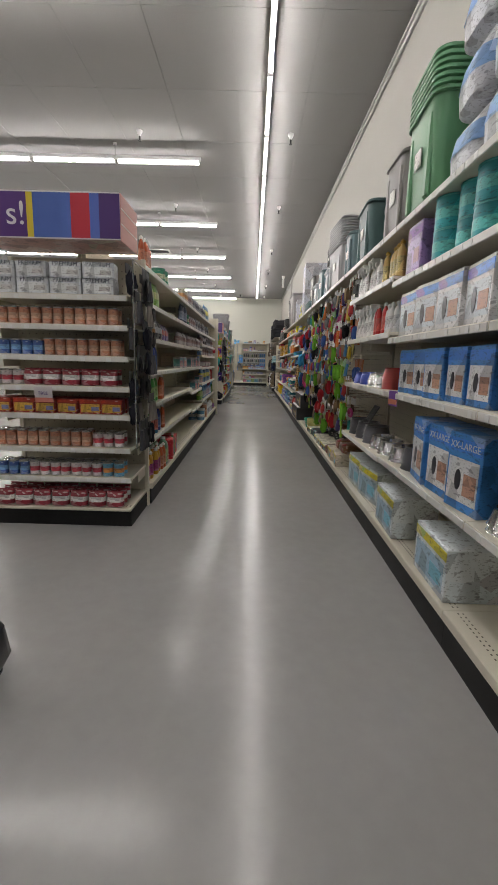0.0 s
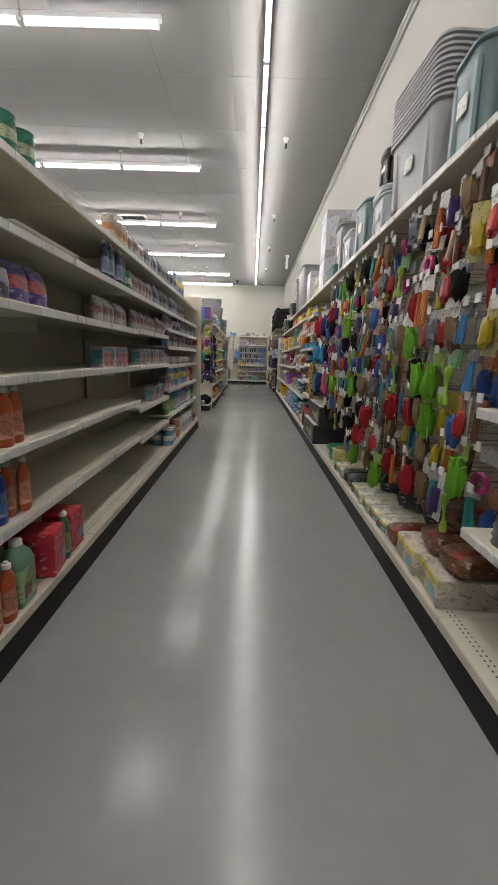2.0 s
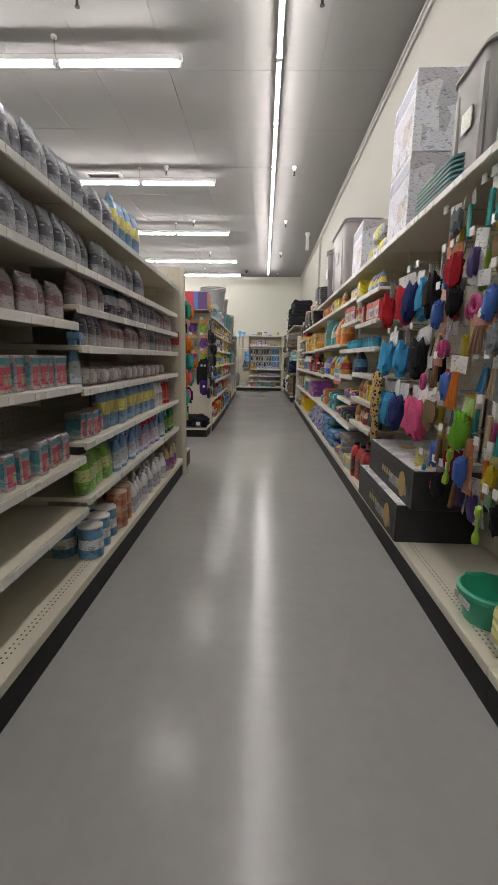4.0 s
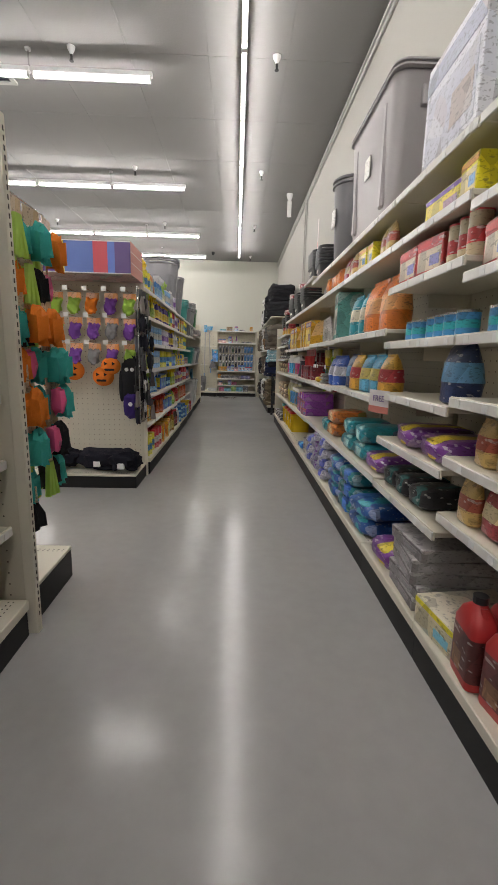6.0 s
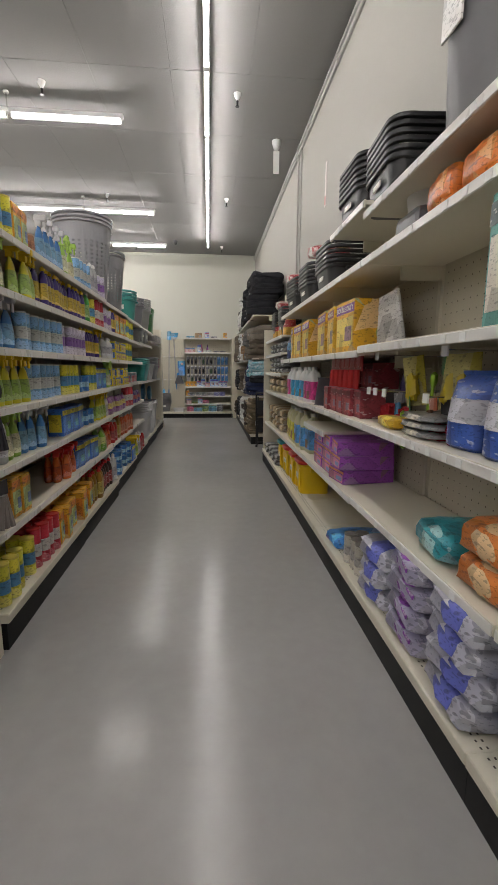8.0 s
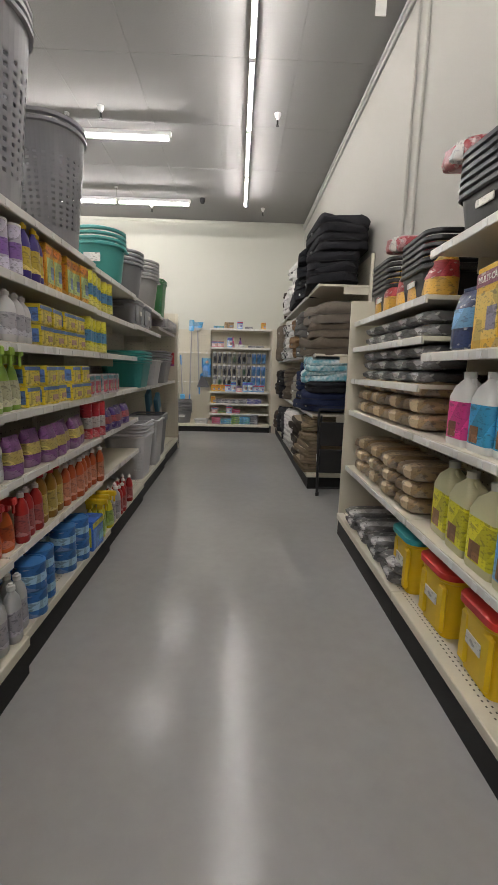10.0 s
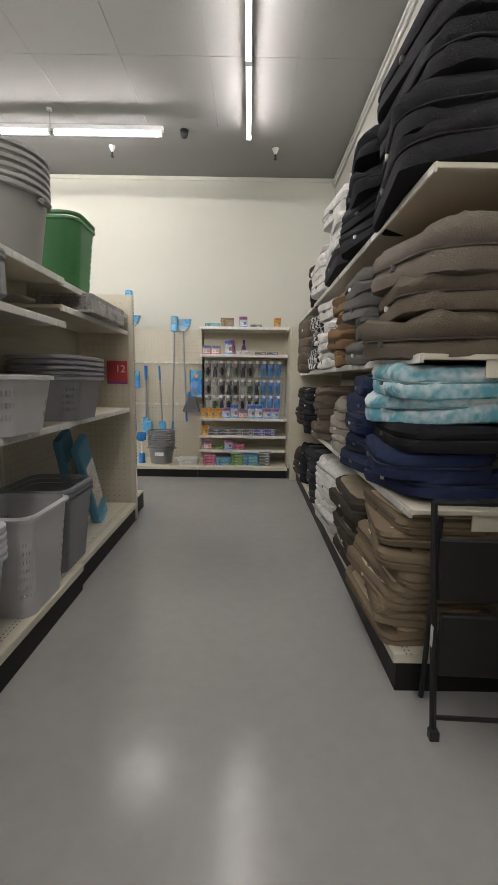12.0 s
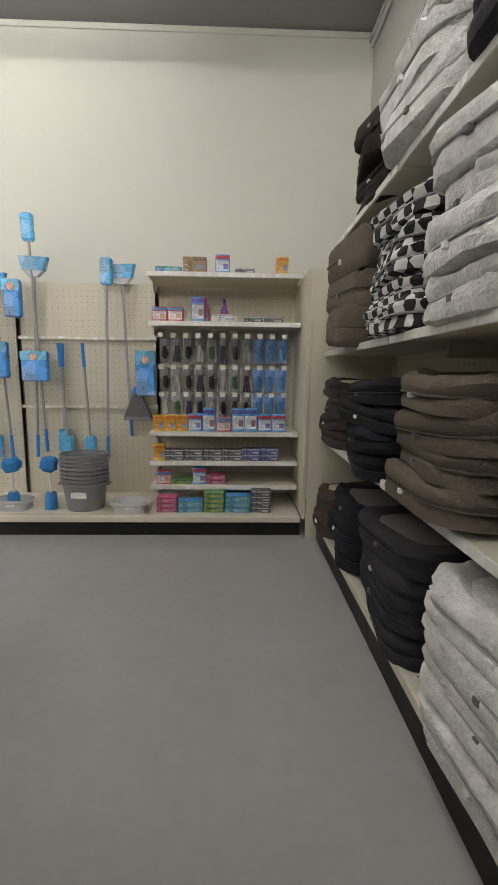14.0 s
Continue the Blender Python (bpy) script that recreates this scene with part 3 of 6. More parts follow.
def round_bin(r, h, col, stack=1, label="tall round plastic bin", pierced=False, lid=False, step=0.035, sx=1.0):
    if pierced:
        return basket(2 * r * sx, 2 * r, h, col, stack, r * 0.95, label, step, 12, 0.72, 14)

    def make(m):
        o = thing("round_bin", m, label, "bin", "bins on the shelves")
        c = plastic(col)
        part("body", lathe([(r * 0.76, 0), (r * 0.78, 0.01), (r * 0.96, h), (r * 0.93, h), (r * 0.75, 0.02)], 24, sx=sx), c, o, smooth=True)
        for i in range(stack):
            z = h - 0.03 + i * step
            part("rim", lathe([(r * 0.96, z), (r * 1.03, z + 0.005), (r * 1.03, z + step * 0.6), (r * 0.95, z + step * 0.8), (r * 0.93, z)], 24, sx=sx, cap0=False, cap1=False), c, o, smooth=True)
        for s in (-1, 1):
            part("handle", bx(s * r * sx - 0.02, s * r * sx + 0.02, -0.05, 0.05, h * 0.84, h * 0.9, bev=0.012), c, o)
        part("sticker", bx(-0.06, 0.06, -r * 0.95, -r * 0.91, h * 0.5, h * 0.7), paper((0.62, 0.62, 0.6)), o)
        return o
    return Proto(make, 2 * r * sx, 2 * r, h + stack * step)


def jug(col, lab, cap, w=0.15, h=0.28, label="translucent plastic jug with a bright label"):
    def make(m):
        o = thing("jug", m, label, "jug", "bottles on the shelves")
        d = w * 0.62
        part("body", rings(bmesh.new(), [rrect(w * 0.95, d * 0.95, 0.02, 0), rrect(w, d, 0.022, 0.012), rrect(w, d, 0.022, h * 0.66), rrect(w * 0.75, d * 0.8, 0.022, h * 0.8), rrect(0.045, 0.045, 0.02, h * 0.9), rrect(0.04, 0.04, 0.018, h * 0.93)]), plastic(col), o, smooth=True)
        part("cap", lathe([(0.024, h * 0.92), (0.024, h)], 12), plastic(cap), o)
        part("handle", rod((w * 0.44, 0, h * 0.6), (w * 0.2, 0, h * 0.9), 0.011, 8), plastic(col), o, smooth=True)
        part("label", rings(bmesh.new(), [rrect(w * 1.01, d * 1.01, 0.023, h * 0.1), rrect(w * 1.01, d * 1.01, 0.023, h * 0.6)], False, False), paper(lab), o, smooth=True)
        part("picture", bx(-w * 0.3, w * 0.1, -d * 0.515, -d * 0.5, h * 0.12, h * 0.33), paper((0.25, 0.12, 0.06)), o)
        return o
    return Proto(make, w, w * 0.62, h)


def bowl(r, h, col, metal=False, n=1, label="round pet bowl"):
    def make(m):
        o = thing("pet_bowl", m, label, "bowl", "bowls on the shelves")
        ma = STEEL if metal else plastic(col)
        for i in range(n):
            z = i * h * 0.35
            part("bowl", lathe([(r, z), (r * 0.96, z + 0.004), (r * 0.8, z + h * 0.9), (r * 0.85, z + h), (r * 0.72, z + h), (r * 0.62, z + h * 0.2), (0.002, z + h * 0.2)], 18, cap1=False), ma, o, smooth=True)
        return o
    return Proto(make, 2 * r, 2 * r, h * (1 + 0.35 * (n - 1)))


def bed(w, d, h, col, inner, label="soft padded pet bed", seed=0, folded=False, lump=0.09):
    def make(m):
        o = thing("pet_bed", m, label, "pet bed", "pet beds on the shelves")
        body = bmesh.new()
        prof = [(0.9, 0.0), (0.985, 0.06), (1.0, 0.25), (0.985, 0.42), (0.955, 0.5), (0.99, 0.58), (1.005, 0.75), (0.96, 0.93), (0.88, 1.04), (0.78, 1.02), (0.7, 0.86), (0.66, 0.72)]
        if folded:
            prof = [(0.93, 0.0), (0.99, 0.12), (1.0, 0.4), (0.985, 0.5), (1.0, 0.6), (0.99, 0.86), (0.94, 1.0), (0.8, 1.03), (0.4, 1.04)]
        loops = []
        for a, zz in prof:
            base = rrect(w * a, d * a, min(w, d) * (0.14 if folded else 0.3) * a, h * zz, 10)
            lp = []
            for x, y, z in base:
                k = noise.noise(Vector((x * 6 + seed * 3.1, y * 6, zz * 1.5))) * lump + noise.noise(Vector((x * 22, y * 22 + seed, zz * 5))) * lump * 0.35
                lp.append((x * (1 + 0.55 * k), y * (1 + 0.55 * k), z + h * k * 1.6 * (0.3 + zz)))
            loops.append(lp)
        part("bolster", rings(body, loops), fabric(col), o, smooth=True)
        pipe = rrect(w * 0.985, d * 0.985, min(w, d) * (0.14 if folded else 0.3), h * 0.5, 8)
        bm = bmesh.new()
        for p0, p1 in zip(pipe, pipe[1:] + pipe[:1]):
            if (Vector(p0) - Vector(p1)).length > 1e-4:
                rod(p0, p1, 0.005, 5, bm)
        part("piping", bm, fabric(tuple(v * 0.55 + 0.02 for v in col)), o, "stitched piping round the edge")
        b = part("pad", cushion(w * (0.93 if folded else 0.74), d * (0.93 if folded else 0.74), h * (0.2 if folded else 0.42), 24, seed + 5, 0.08, p=0.4), fabric(inner), o, smooth=True)
        b.location = (0, 0, h * (0.9 if folded else 0.56))
        part("tag", bx(-0.012, 0.012, -d * 0.5 - 0.008, -d * 0.5 + 0.02, h * 0.35, h * 0.5, bev=0.002), plain((0.7, 0.7, 0.68) if seed % 3 == 0 else (0.12, 0.12, 0.12)), o)
        return o
    return Proto(make, w, d, h)


# ---- placing along the shelves ----
XSR, XSL = XFR + 0.055, -0.645


def seat(side, y, z, back):
    j = random.uniform
    if side == "R":
        return pose(XSR + back, y, z, 0, 0, -90 + j(-8, 8))
    return pose(XSL - back, y, z, 0, 0, 90 + j(-8, 8))


def fill(side, z, y, runs, deck=False, y1=99, off=0.0):
    """Sets runs of (kind, count, rows deep, high) from y onwards on the shelf whose top is at z."""
    for kind, count, *more in runs:
        if kind is None:
            y += count
            continue
        rows, high = (list(more) + [1, 1])[:2] if more else (1, 1)
        for _ in range(count):
            if y + kind.w > y1:
                return y
            if count > 3 and kind.w < 0.14 and random.random() < 0.1:
                y += kind.w * random.uniform(0.5, 1.0)
                continue
            for r in range(rows):
                back = (-0.04 if deck else 0.012) + off + kind.d / 2 + r * kind.d * 1.06 + (random.uniform(0, 0.035) if kind.d < 0.2 else random.uniform(0, 0.012))
                if back + kind.d / 2 > 0.43 or r > (1 if z < 0.6 else 0):
                    break
                for k in range(high):
                    kind.put(seat(side, y + kind.w / 2, z + 0.001 + k * (kind.h + 0.001), back))
            y += kind.w * 1.04 + random.uniform(0, 0.006)
    return y


def hang(side, x, y0, y1, z0, z1, kinds, dz=0.17, dy=0.1, skip=0.1, front=0.16):
    """Rows of peg hooks with goods, on a board whose face is at x."""
    z = z1
    while z > z0:
        y = y0 + random.uniform(0.03, 0.07)
        while y < y1 - 0.03:
            k = random.choice(kinds)
            if random.random() > skip:
                s = -1 if side == "R" else 1
                rz = -90 if side == "R" else 90
                if random.random() < 0.5:
                    HOOK.put(pose(x, y, z, 0, 0, rz))
                for q in range(1):
                    k.put(pose(x + s * (front - random.choice((0, 0, 0.04, 0.1))), y, z, random.uniform(-6, 6), random.uniform(-9, 9), rz + random.uniform(-30, 30)))
            y += max(dy, k.w * 1.02) * random.uniform(0.95, 1.1)
        z -= dz * random.uniform(0.95, 1.08)


RED, ORANGE, YELLOW, GREEN, TEAL, BLUE, NAVY, PURPLE, PINK = (0.5, 0.03, 0.03), (0.75, 0.2, 0.02), (0.78, 0.55, 0.02), (0.06, 0.3, 0.06), (0.03, 0.33, 0.36), (0.05, 0.2, 0.6), (0.02, 0.04, 0.18), (0.2, 0.07, 0.35), (0.7, 0.1, 0.25)
LBLUE, BROWN, GREY, DGREY, BLACK, CREAM, WH, LGREEN, TAN = (0.22, 0.42, 0.7), (0.2, 0.09, 0.04), (0.35, 0.35, 0.36), (0.09, 0.09, 0.1), (0.015, 0.015, 0.017), (0.65, 0.55, 0.38), (0.75, 0.75, 0.73), (0.35, 0.55, 0.08), (0.42, 0.3, 0.17)

# ---- right-hand run: pet goods ----
pads = bag(0.3, 0.2, 0.27, (0.66, 0.68, 0.72), (0.2, 0.36, 0.7), "clear-wrapped pack of white and blue training pads")
padl = carton(0.26, 0.3, 0.25, (0.68, 0.7, 0.72), (0.55, 0.6, 0.66), (0.06, 0.22, 0.62), "wrapped white and blue pack of pet pads", animal=True)
teal = can(TEAL, (0.1, 0.45, 0.42), 0.085, 0.15, "round teal canister of wipes", (0.1, 0.45, 0.45))
dogbox = carton(0.2, 0.16, 0.25, (0.06, 0.22, 0.55), (0.72, 0.74, 0.76), BLUE, "blue and white box with a dog picture", animal=True)
xxl = carton(0.23, 0.2, 0.33, (0.05, 0.22, 0.55), (0.68, 0.7, 0.72), BLUE, "blue and white box lettered XX-LARGE with a dog picture", "XX-LARGE", 0.042, (0.75, 0.77, 0.8), animal=True)
yelbox = carton(0.36, 0.26, 0.24, (0.52, 0.57, 0.6), (0.28, 0.4, 0.5), YELLOW, "yellow and grey pet product box")
purp = carton(0.2, 0.28, 0.27, (0.3, 0.18, 0.42), (0.38, 0.26, 0.5), PURPLE, "purple wrapped pack of pads")
ybot = bottle((0.72, 0.5, 0.18), (0.7, 0.45, 0.1), (0.7, 0.5, 0.2), 0.04, 0.23, label="amber shampoo bottle with yellow cap")
wbot = bottle(WH, WH, (0.6, 0.6, 0.62), 0.036, 0.2, label="white shampoo bottle with pale label")
wspr = spray(WH, WH, (0.62, 0.6, 0.6), 0.085, 0.24, "white trigger spray bottle")
rbot = bottle(RED, WH, (0.55, 0.1, 0.08), 0.03, 0.22, label="red bottle with a white cap")
steelbowl = bowl(0.1, 0.07, GREY, True, 2, "stacked stainless steel pet bowls")
blackbowl = bowl(0.11, 0.08, DGREY, False, 3, "stacked dark grey pet bowls")
bluebowl = bowl(0.1, 0.07, (0.04, 0.08, 0.45), False, 2, "stacked blue pet bowls")
redbowl = bowl(0.1, 0.07, (0.4, 0.04, 0.03), False, 4, "stacked red pet bowls")
for z, runs in ((2.0, [(pads, 2, 1, 3)]), (1.67, [(teal, 4, 2, 2), (None, 0.1), (purp, 1, 1, 1)]), (1.33, [(padl, 4)]), (1.0, [(dogbox, 5)]), (0.56, [(xxl, 3), (blackbowl, 1), (steelbowl, 1)])):
    fill("R", z, -0.98, runs, y1=0.2 if z < 1.9 else -0.28)
    fill("R", z, -2.18, runs, y1=-1.0)
fill("R", 0.17, -0.95, [(yelbox, 1), (None, 0.3), (yelbox, 2)], True, y1=0.3)
fill("R", 0.17, 0.32, [(yelbox, 3)], True, y1=1.4, off=0.04)
fill("R", 1.71, 0.24, [(ybot, 5, 2), (wbot, 2, 2), (wspr, 6, 2)], y1=1.4)
fill("R", 1.37, 0.24, [(wbot, 3, 2), (rbot, 4, 2), (wspr, 9, 2)], y1=1.4)
fill("R", 1.0, 0.24, [(redbowl, 1), (steelbowl, 2), (bluebowl, 2), (steelbowl, 1)], y1=1.4)
bucket = round_bin(0.12, 0.3, (0.6, 0.6, 0.6), 1, "white bucket with a dark rim")
fill("R", 0.55, 0.24, [(steelbowl, 2), (blackbowl, 3), (bucket, 1)], y1=1.4)
sc = thing("litter_scoop", pose(XSR + 0.12, 1.12, 0.64, -30, 0, -90), "dark slotted litter scoop leaning on bowls", "scoop")
for i in range(6):
    part("tine", bx(-0.07 + i * 0.025, -0.058 + i * 0.025, 0, 0.012, 0, 0.2), plastic(DGREY), sc)
part("edge", bx(-0.08, 0.08, -0.006, 0.02, -0.06, 0.006, bev=0.006), plastic(DGREY), sc)
# totes along the top
gtote = tote(0.5, 0.42, 0.54, (0.1, 0.27, 0.13), 7, label="stack of nested dark green storage totes", step=0.03)
graytote = tote(0.42, 0.36, 0.52, (0.24, 0.23, 0.22), 1, label="plain grey plastic storage tote")
tealtote = tote(0.52, 0.4, 0.46, (0.05, 0.11, 0.11), 1, label="large dark teal green storage tote")
bluetote = tote(0.34, 0.38, 0.42, (0.14, 0.22, 0.24), 1, label="blue-grey plastic storage tote")
stacktote = tote(0.68, 0.42, 0.44, (0.33, 0.33, 0.34), 11, label="tall stack of nested grey totes", step=0.026)
paletote = tote(0.4, 0.36, 0.3, (0.42, 0.47, 0.5), 1, True, label="pale translucent lidded storage tote")
blacktote = tote(0.22, 0.3, 0.18, (0.03, 0.03, 0.03), 1, True, label="small black lidded bin")
bigtote = tote(0.95, 0.44, 0.7, (0.36, 0.34, 0.34), 2, label="large grey plastic storage tote")
TOPS = [(gtote, 0.03), (graytote, 0.58), (tealtote, 1.32), (bluetote, 1.95), (stacktote, 2.57), (paletote, 3.25), (bluetote, 3.75), (paletote, 4.3), (graytote, 4.75)]
for k, y in TOPS:
    k.put(pose(XSR + 0.22, y, 2.001, 0, 0, -90 + random.uniform(-4, 4)))
blacktote.put(pose(XSR + 0.2, 3.22, 2.37, 0, 0, -90))
drawer = carton(0.5, 0.38, 0.45, (0.5, 0.51, 0.56), (0.42, 0.43, 0.5), (0.3, 0.32, 0.42), "plastic-wrapped pale drawer unit box")
for y, z in ((5.7, 2.001), (5.7, 2.453), (7.0, 2.001)):
    drawer.put(pose(XSR + 0.22, y, z, 0, 0, -92))
tealflat = tote(0.6, 0.36, 0.06, (0.06, 0.16, 0.17), 6, label="stack of flat dark teal lids", step=0.022, ribs=False)
tealflat.put(pose(XSR + 0.2, 5.05, 2.001, 0, 0, -90))
bigtote.put(pose(XSR + 0.21, 8.05, 2.001, 0, 0, -90))
can_bin = round_bin(0.19, 0.7, (0.16, 0.16, 0.17), 2, "wrapped dark grey refuse bin with ribbed lid", lid=True)
can_bin.put(pose(XSR + 0.22, 9.2, 2.001, 0, 0, -90))
# hanging pet toys and collars
cols = [((0.6, 0.6, 0.55), (0.62, 0.04, 0.04)), ((0.3, 0.5, 0.08), (0.2, 0.55, 0.04)), (WH, (0.72, 0.2, 0.02)), ((0.55, 0.16, 0.03), (0.05, 0.14, 0.5)), (DGREY, BLACK), ((0.5, 0.5, 0.48), (0.03, 0.38, 0.36)), (WH, (0.3, 0.2, 0.11)), ((0.5, 0.42, 0.05), (0.65, 0.5, 0.03)), (DGREY, (0.05, 0.25, 0.5)), ((0.6, 0.6, 0.6), (0.65, 0.05, 0.25)), (WH, (0.55, 0.42, 0.28)), (BLACK, (0.45, 0.02, 0.03)), ((0.1, 0.3, 0.1), (0.35, 0.6, 0.05)), (WH, (0.08, 0.05, 0.2)), ((0.4, 0.1, 0.04), (0.2, 0.1, 0.05)), (GREY, (0.25, 0.27, 0.28))]
toys = [hangpack(random.uniform(0.06, 0.11), random.uniform(0.16, 0.25), tuple(v * 0.75 for v in c), tuple(v * 0.72 for v in p), random.uniform(0.035, 0.065), random.choice(("carded pet toy hanging from a peg hook", "carded pet accessory hanging from a peg hook")), (0, 1, 2, 0, 1, 2, 1, 0, 2, 4, 2, 1, 3, 0, 2, 1)[i]) for i, (c, p) in enumerate(cols)]
PX = XFR + DEP - 0.014
for y0, y1 in ((1.43, 2.6), (2.64, 3.81), (3.85, 4.95)):
    hang("R", PX, y0, y1, 0.52, 1.93, toys, 0.175, 0.08, 0.02, 0.37)
    for z in (1.93, 1.6, 1.27):
        rl = thing("hook_bar", pose(PX - 0.02, (y0 + y1) / 2, z), "almond metal crossbar carrying peg hooks", "bar", "hook bars")
        part("bar", bx(-0.01, 0.01, -(y1 - y0) / 2, (y1 - y0) / 2, -0.012, 0.012, bev=0.002), SHELF, rl)
bucketg = round_bin(0.13, 0.14, (0.05, 0.4, 0.25), 1, "green plastic pet bucket")
buckety = round_bin(0.12, 0.1, (0.6, 0.55, 0.2), 3, "stack of pale yellow pet bowls")
bone = carton(0.16, 0.3, 0.07, (0.65, 0.62, 0.5), (0.2, 0.15, 0.1), YELLOW, "open display tray of chew treats")
tray = carton(0.26, 0.34, 0.12, (0.55, 0.5, 0.4), (0.5, 0.45, 0.3), YELLOW, "white cardboard display tray of dog chews")
chew = sack(0.2, 0.26, 0.1, BROWN, (0.2, 0.02, 0.02), "bundle of dark brown dog chews in clear wrap", 4)
blackshoe = sack(0.16, 0.24, 0.1, (0.03, 0.03, 0.035), (0.03, 0.12, 0.12), "black and teal dog harness lying in a heap", 6)
fill("R", 0.17, 1.45, [(tray, 2), (chew, 1), (bone, 5), (blackshoe, 2), (bone, 2), (buckety, 1), (bucketg, 1), (yelbox, 1), (chew, 1)], True, y1=4.4)
fill("R", 0.292, 1.45, [(chew, 2)], False, y1=2.0)
for i in range(8):
    blackshoe.put(pose(XSR + 0.26 + 0.05 * (i % 2), 1.6 + i * 0.21, 0.24 + 0.04 * (i % 3), random.uniform(-20, 20), random.uniform(-20, 20), random.uniform(0, 360)))
    chew.put(pose(XSR + 0.3, 1.5 + i * 0.24, 0.34, random.uniform(-15, 15), 0, random.uniform(0, 360)))
# pet costumes and the large boxes
costumes = [hangpack(0.15, 0.32, WH, c, 0.07, l, 1) for c, l in (((0.45, 0.02, 0.03), "red knitted pet jumper on a hanger"), ((0.02, 0.03, 0.12), "navy pet jacket on a hanger"), (PINK, "pink pet outfit on a hanger"), ((0.05, 0.3, 0.55), "bright blue pet outfit on a hanger"), (BLACK, "black pet outfit on a hanger"))]
hang("R", PX, 5.0, 5.88, 0.8, 1.75, costumes, 0.34, 0.12, 0.0, 0.34)
leop = mat("leopard_print", (0.5, 0.32, 0.12), 0.9, 0, 0.15, 8, 0.4, 150)
t = leop.node_tree
vor, ramp, mx = t.nodes.new("ShaderNodeTexVoronoi"), t.nodes.new("ShaderNodeMath"), t.nodes.new("ShaderNodeMix")
vor.inputs["Scale"].default_value = 38
ramp.operation, ramp.inputs[1].default_value = "LESS_THAN", 0.36
mx.data_type = "RGBA"
bs = t.nodes["Principled BSDF"]
src = bs.inputs["Base Color"].links[0].from_socket
co = t.nodes.new("ShaderNodeTexCoord")
t.links.new(co.outputs["Object"], vor.inputs["Vector"])
t.links.new(vor.outputs["Distance"], ramp.inputs[0])
t.links.new(ramp.outputs[0], mx.inputs["Factor"])
t.links.new(src, mx.inputs["A"])
mx.inputs["B"].default_value = (0.02, 0.012, 0.008, 1)
t.links.new(mx.outputs["Result"], bs.inputs["Base Color"])
o = thing("pet_costume", pose(XSR - 0.01, 5.72, 1.1, 0, 8, -90), "leopard print pet costume on a white hanger", "pet costume")
part("body", cushion(0.16, 0.06, 0.34, 18, 3, 0.35, p=0.8), leop, o, smooth=True).location = (0, 0, -0.34)
part("leg", cushion(0.06, 0.05, 0.24, 12, 4, 0.3, p=0.8), leop, o, smooth=True).location = (0.05, 0, -0.52)
part("hanger", rod((0, 0, -0.05), (0, 0.02, 0.14), 0.006, 6, rod((-0.08, 0, -0.06), (0.08, 0, -0.02), 0.008)), WHITE, o)
paddy = sack(0.3, 0.3, 0.14, (0.6, 0.6, 0.62), (0.55, 0.5, 0.05), "clear wrapped pack of pale pads with yellow print", 19)
for y, z in ((6.2, 2.001), (6.52, 2.001), (6.35, 2.142)):
    paddy.put(pose(XSR + 0.2, y, z, 0, 0, -90))
bigbox = carton(0.95, 0.46, 0.22, (0.022, 0.022, 0.024), (0.03, 0.03, 0.032), (0.04, 0.04, 0.035), "large black printed pet furniture carton")
for z, y, b in ((0.171, 5.32, 0.15), (0.392, 5.24, 0.2)):
    r = bigbox.put(pose(XSR + b, y, z, 0, 0, -90))
    for q in range(4):
        bd = thing("print_dot", pose(XSR + b - 0.2335, y + 0.1 - q * 0.05, z + 0.1, 0, 0, -90), "small gold printed badge on the black carton", "badge", "carton badges")
        part("badge", bx(-0.014, 0.014, -0.001, 0.001, -0.02, 0.02, bev=0.0004), plain((0.5, 0.4, 0.14)), bd)
    bd = thing("print_dot", pose(XSR + b - 0.2335, y - 0.3, z + 0.1, 0, 0, -90), "large golden printed oval on the black carton", "badge", "carton badges")
    part("badge", lathe([(0.06, -0.001), (0.06, 0.001)], 18, sy=1.25), plain((0.5, 0.33, 0.1)), bd).matrix_basis = pose(0, 0, 0, 90)
    lid = thing("cardboard_sheet", pose(XSR + b, y, z + 0.2205, 0, 0, -90), "pale grey printed top sheet of the large carton", "sheet")
    part("sheet", bx(-0.47, 0.47, -0.225, 0.225, 0, 0.003), paper((0.55, 0.55, 0.56)), lid)
    part("print_mark", lathe([(0.06, 0.003), (0.06, 0.005)], 16, sx=1.4), paper((0.55, 0.38, 0.12)), lid).location = (-0.2, -0.05, 0)
# treats and tins
ywell = carton(0.13, 0.2, 0.13, YELLOW, (0.6, 0.5, 0.2), (0.6, 0.3, 0.03), "yellow display carton of pet treats")
ytray = carton(0.3, 0.2, 0.1, YELLOW, (0.7, 0.5, 0.05), (0.15, 0.08, 0.3), "yellow tray of pet food pouches")
redbox = carton(0.2, 0.2, 0.15, (0.4, 0.03, 0.03), (0.5, 0.4, 0.3), RED, "red box of pet food pouches")
tin = can((0.42, 0.33, 0.2), RED, 0.04, 0.16, "printed pet food tin", RED)
bluetin = can((0.06, 0.25, 0.5), TEAL, 0.042, 0.09, "small blue pet food tin")
treat = bag(0.11, 0.06, 0.16, (0.6, 0.42, 0.15), (0.35, 0.08, 0.05), "amber pouch of pet treats")
treatr = bag(0.13, 0.07, 0.17, (0.45, 0.06, 0.08), (0.6, 0.5, 0.3), "red pouch of pet treats")
treatb = bag(0.13, 0.07, 0.17, (0.03, 0.03, 0.04), (0.1, 0.1, 0.11), "black pouch of pet treats")
bluep = bag(0.1, 0.06, 0.14, (0.2, 0.28, 0.5), (0.6, 0.5, 0.1), "blue and yellow treat pouch")
S = 5.83
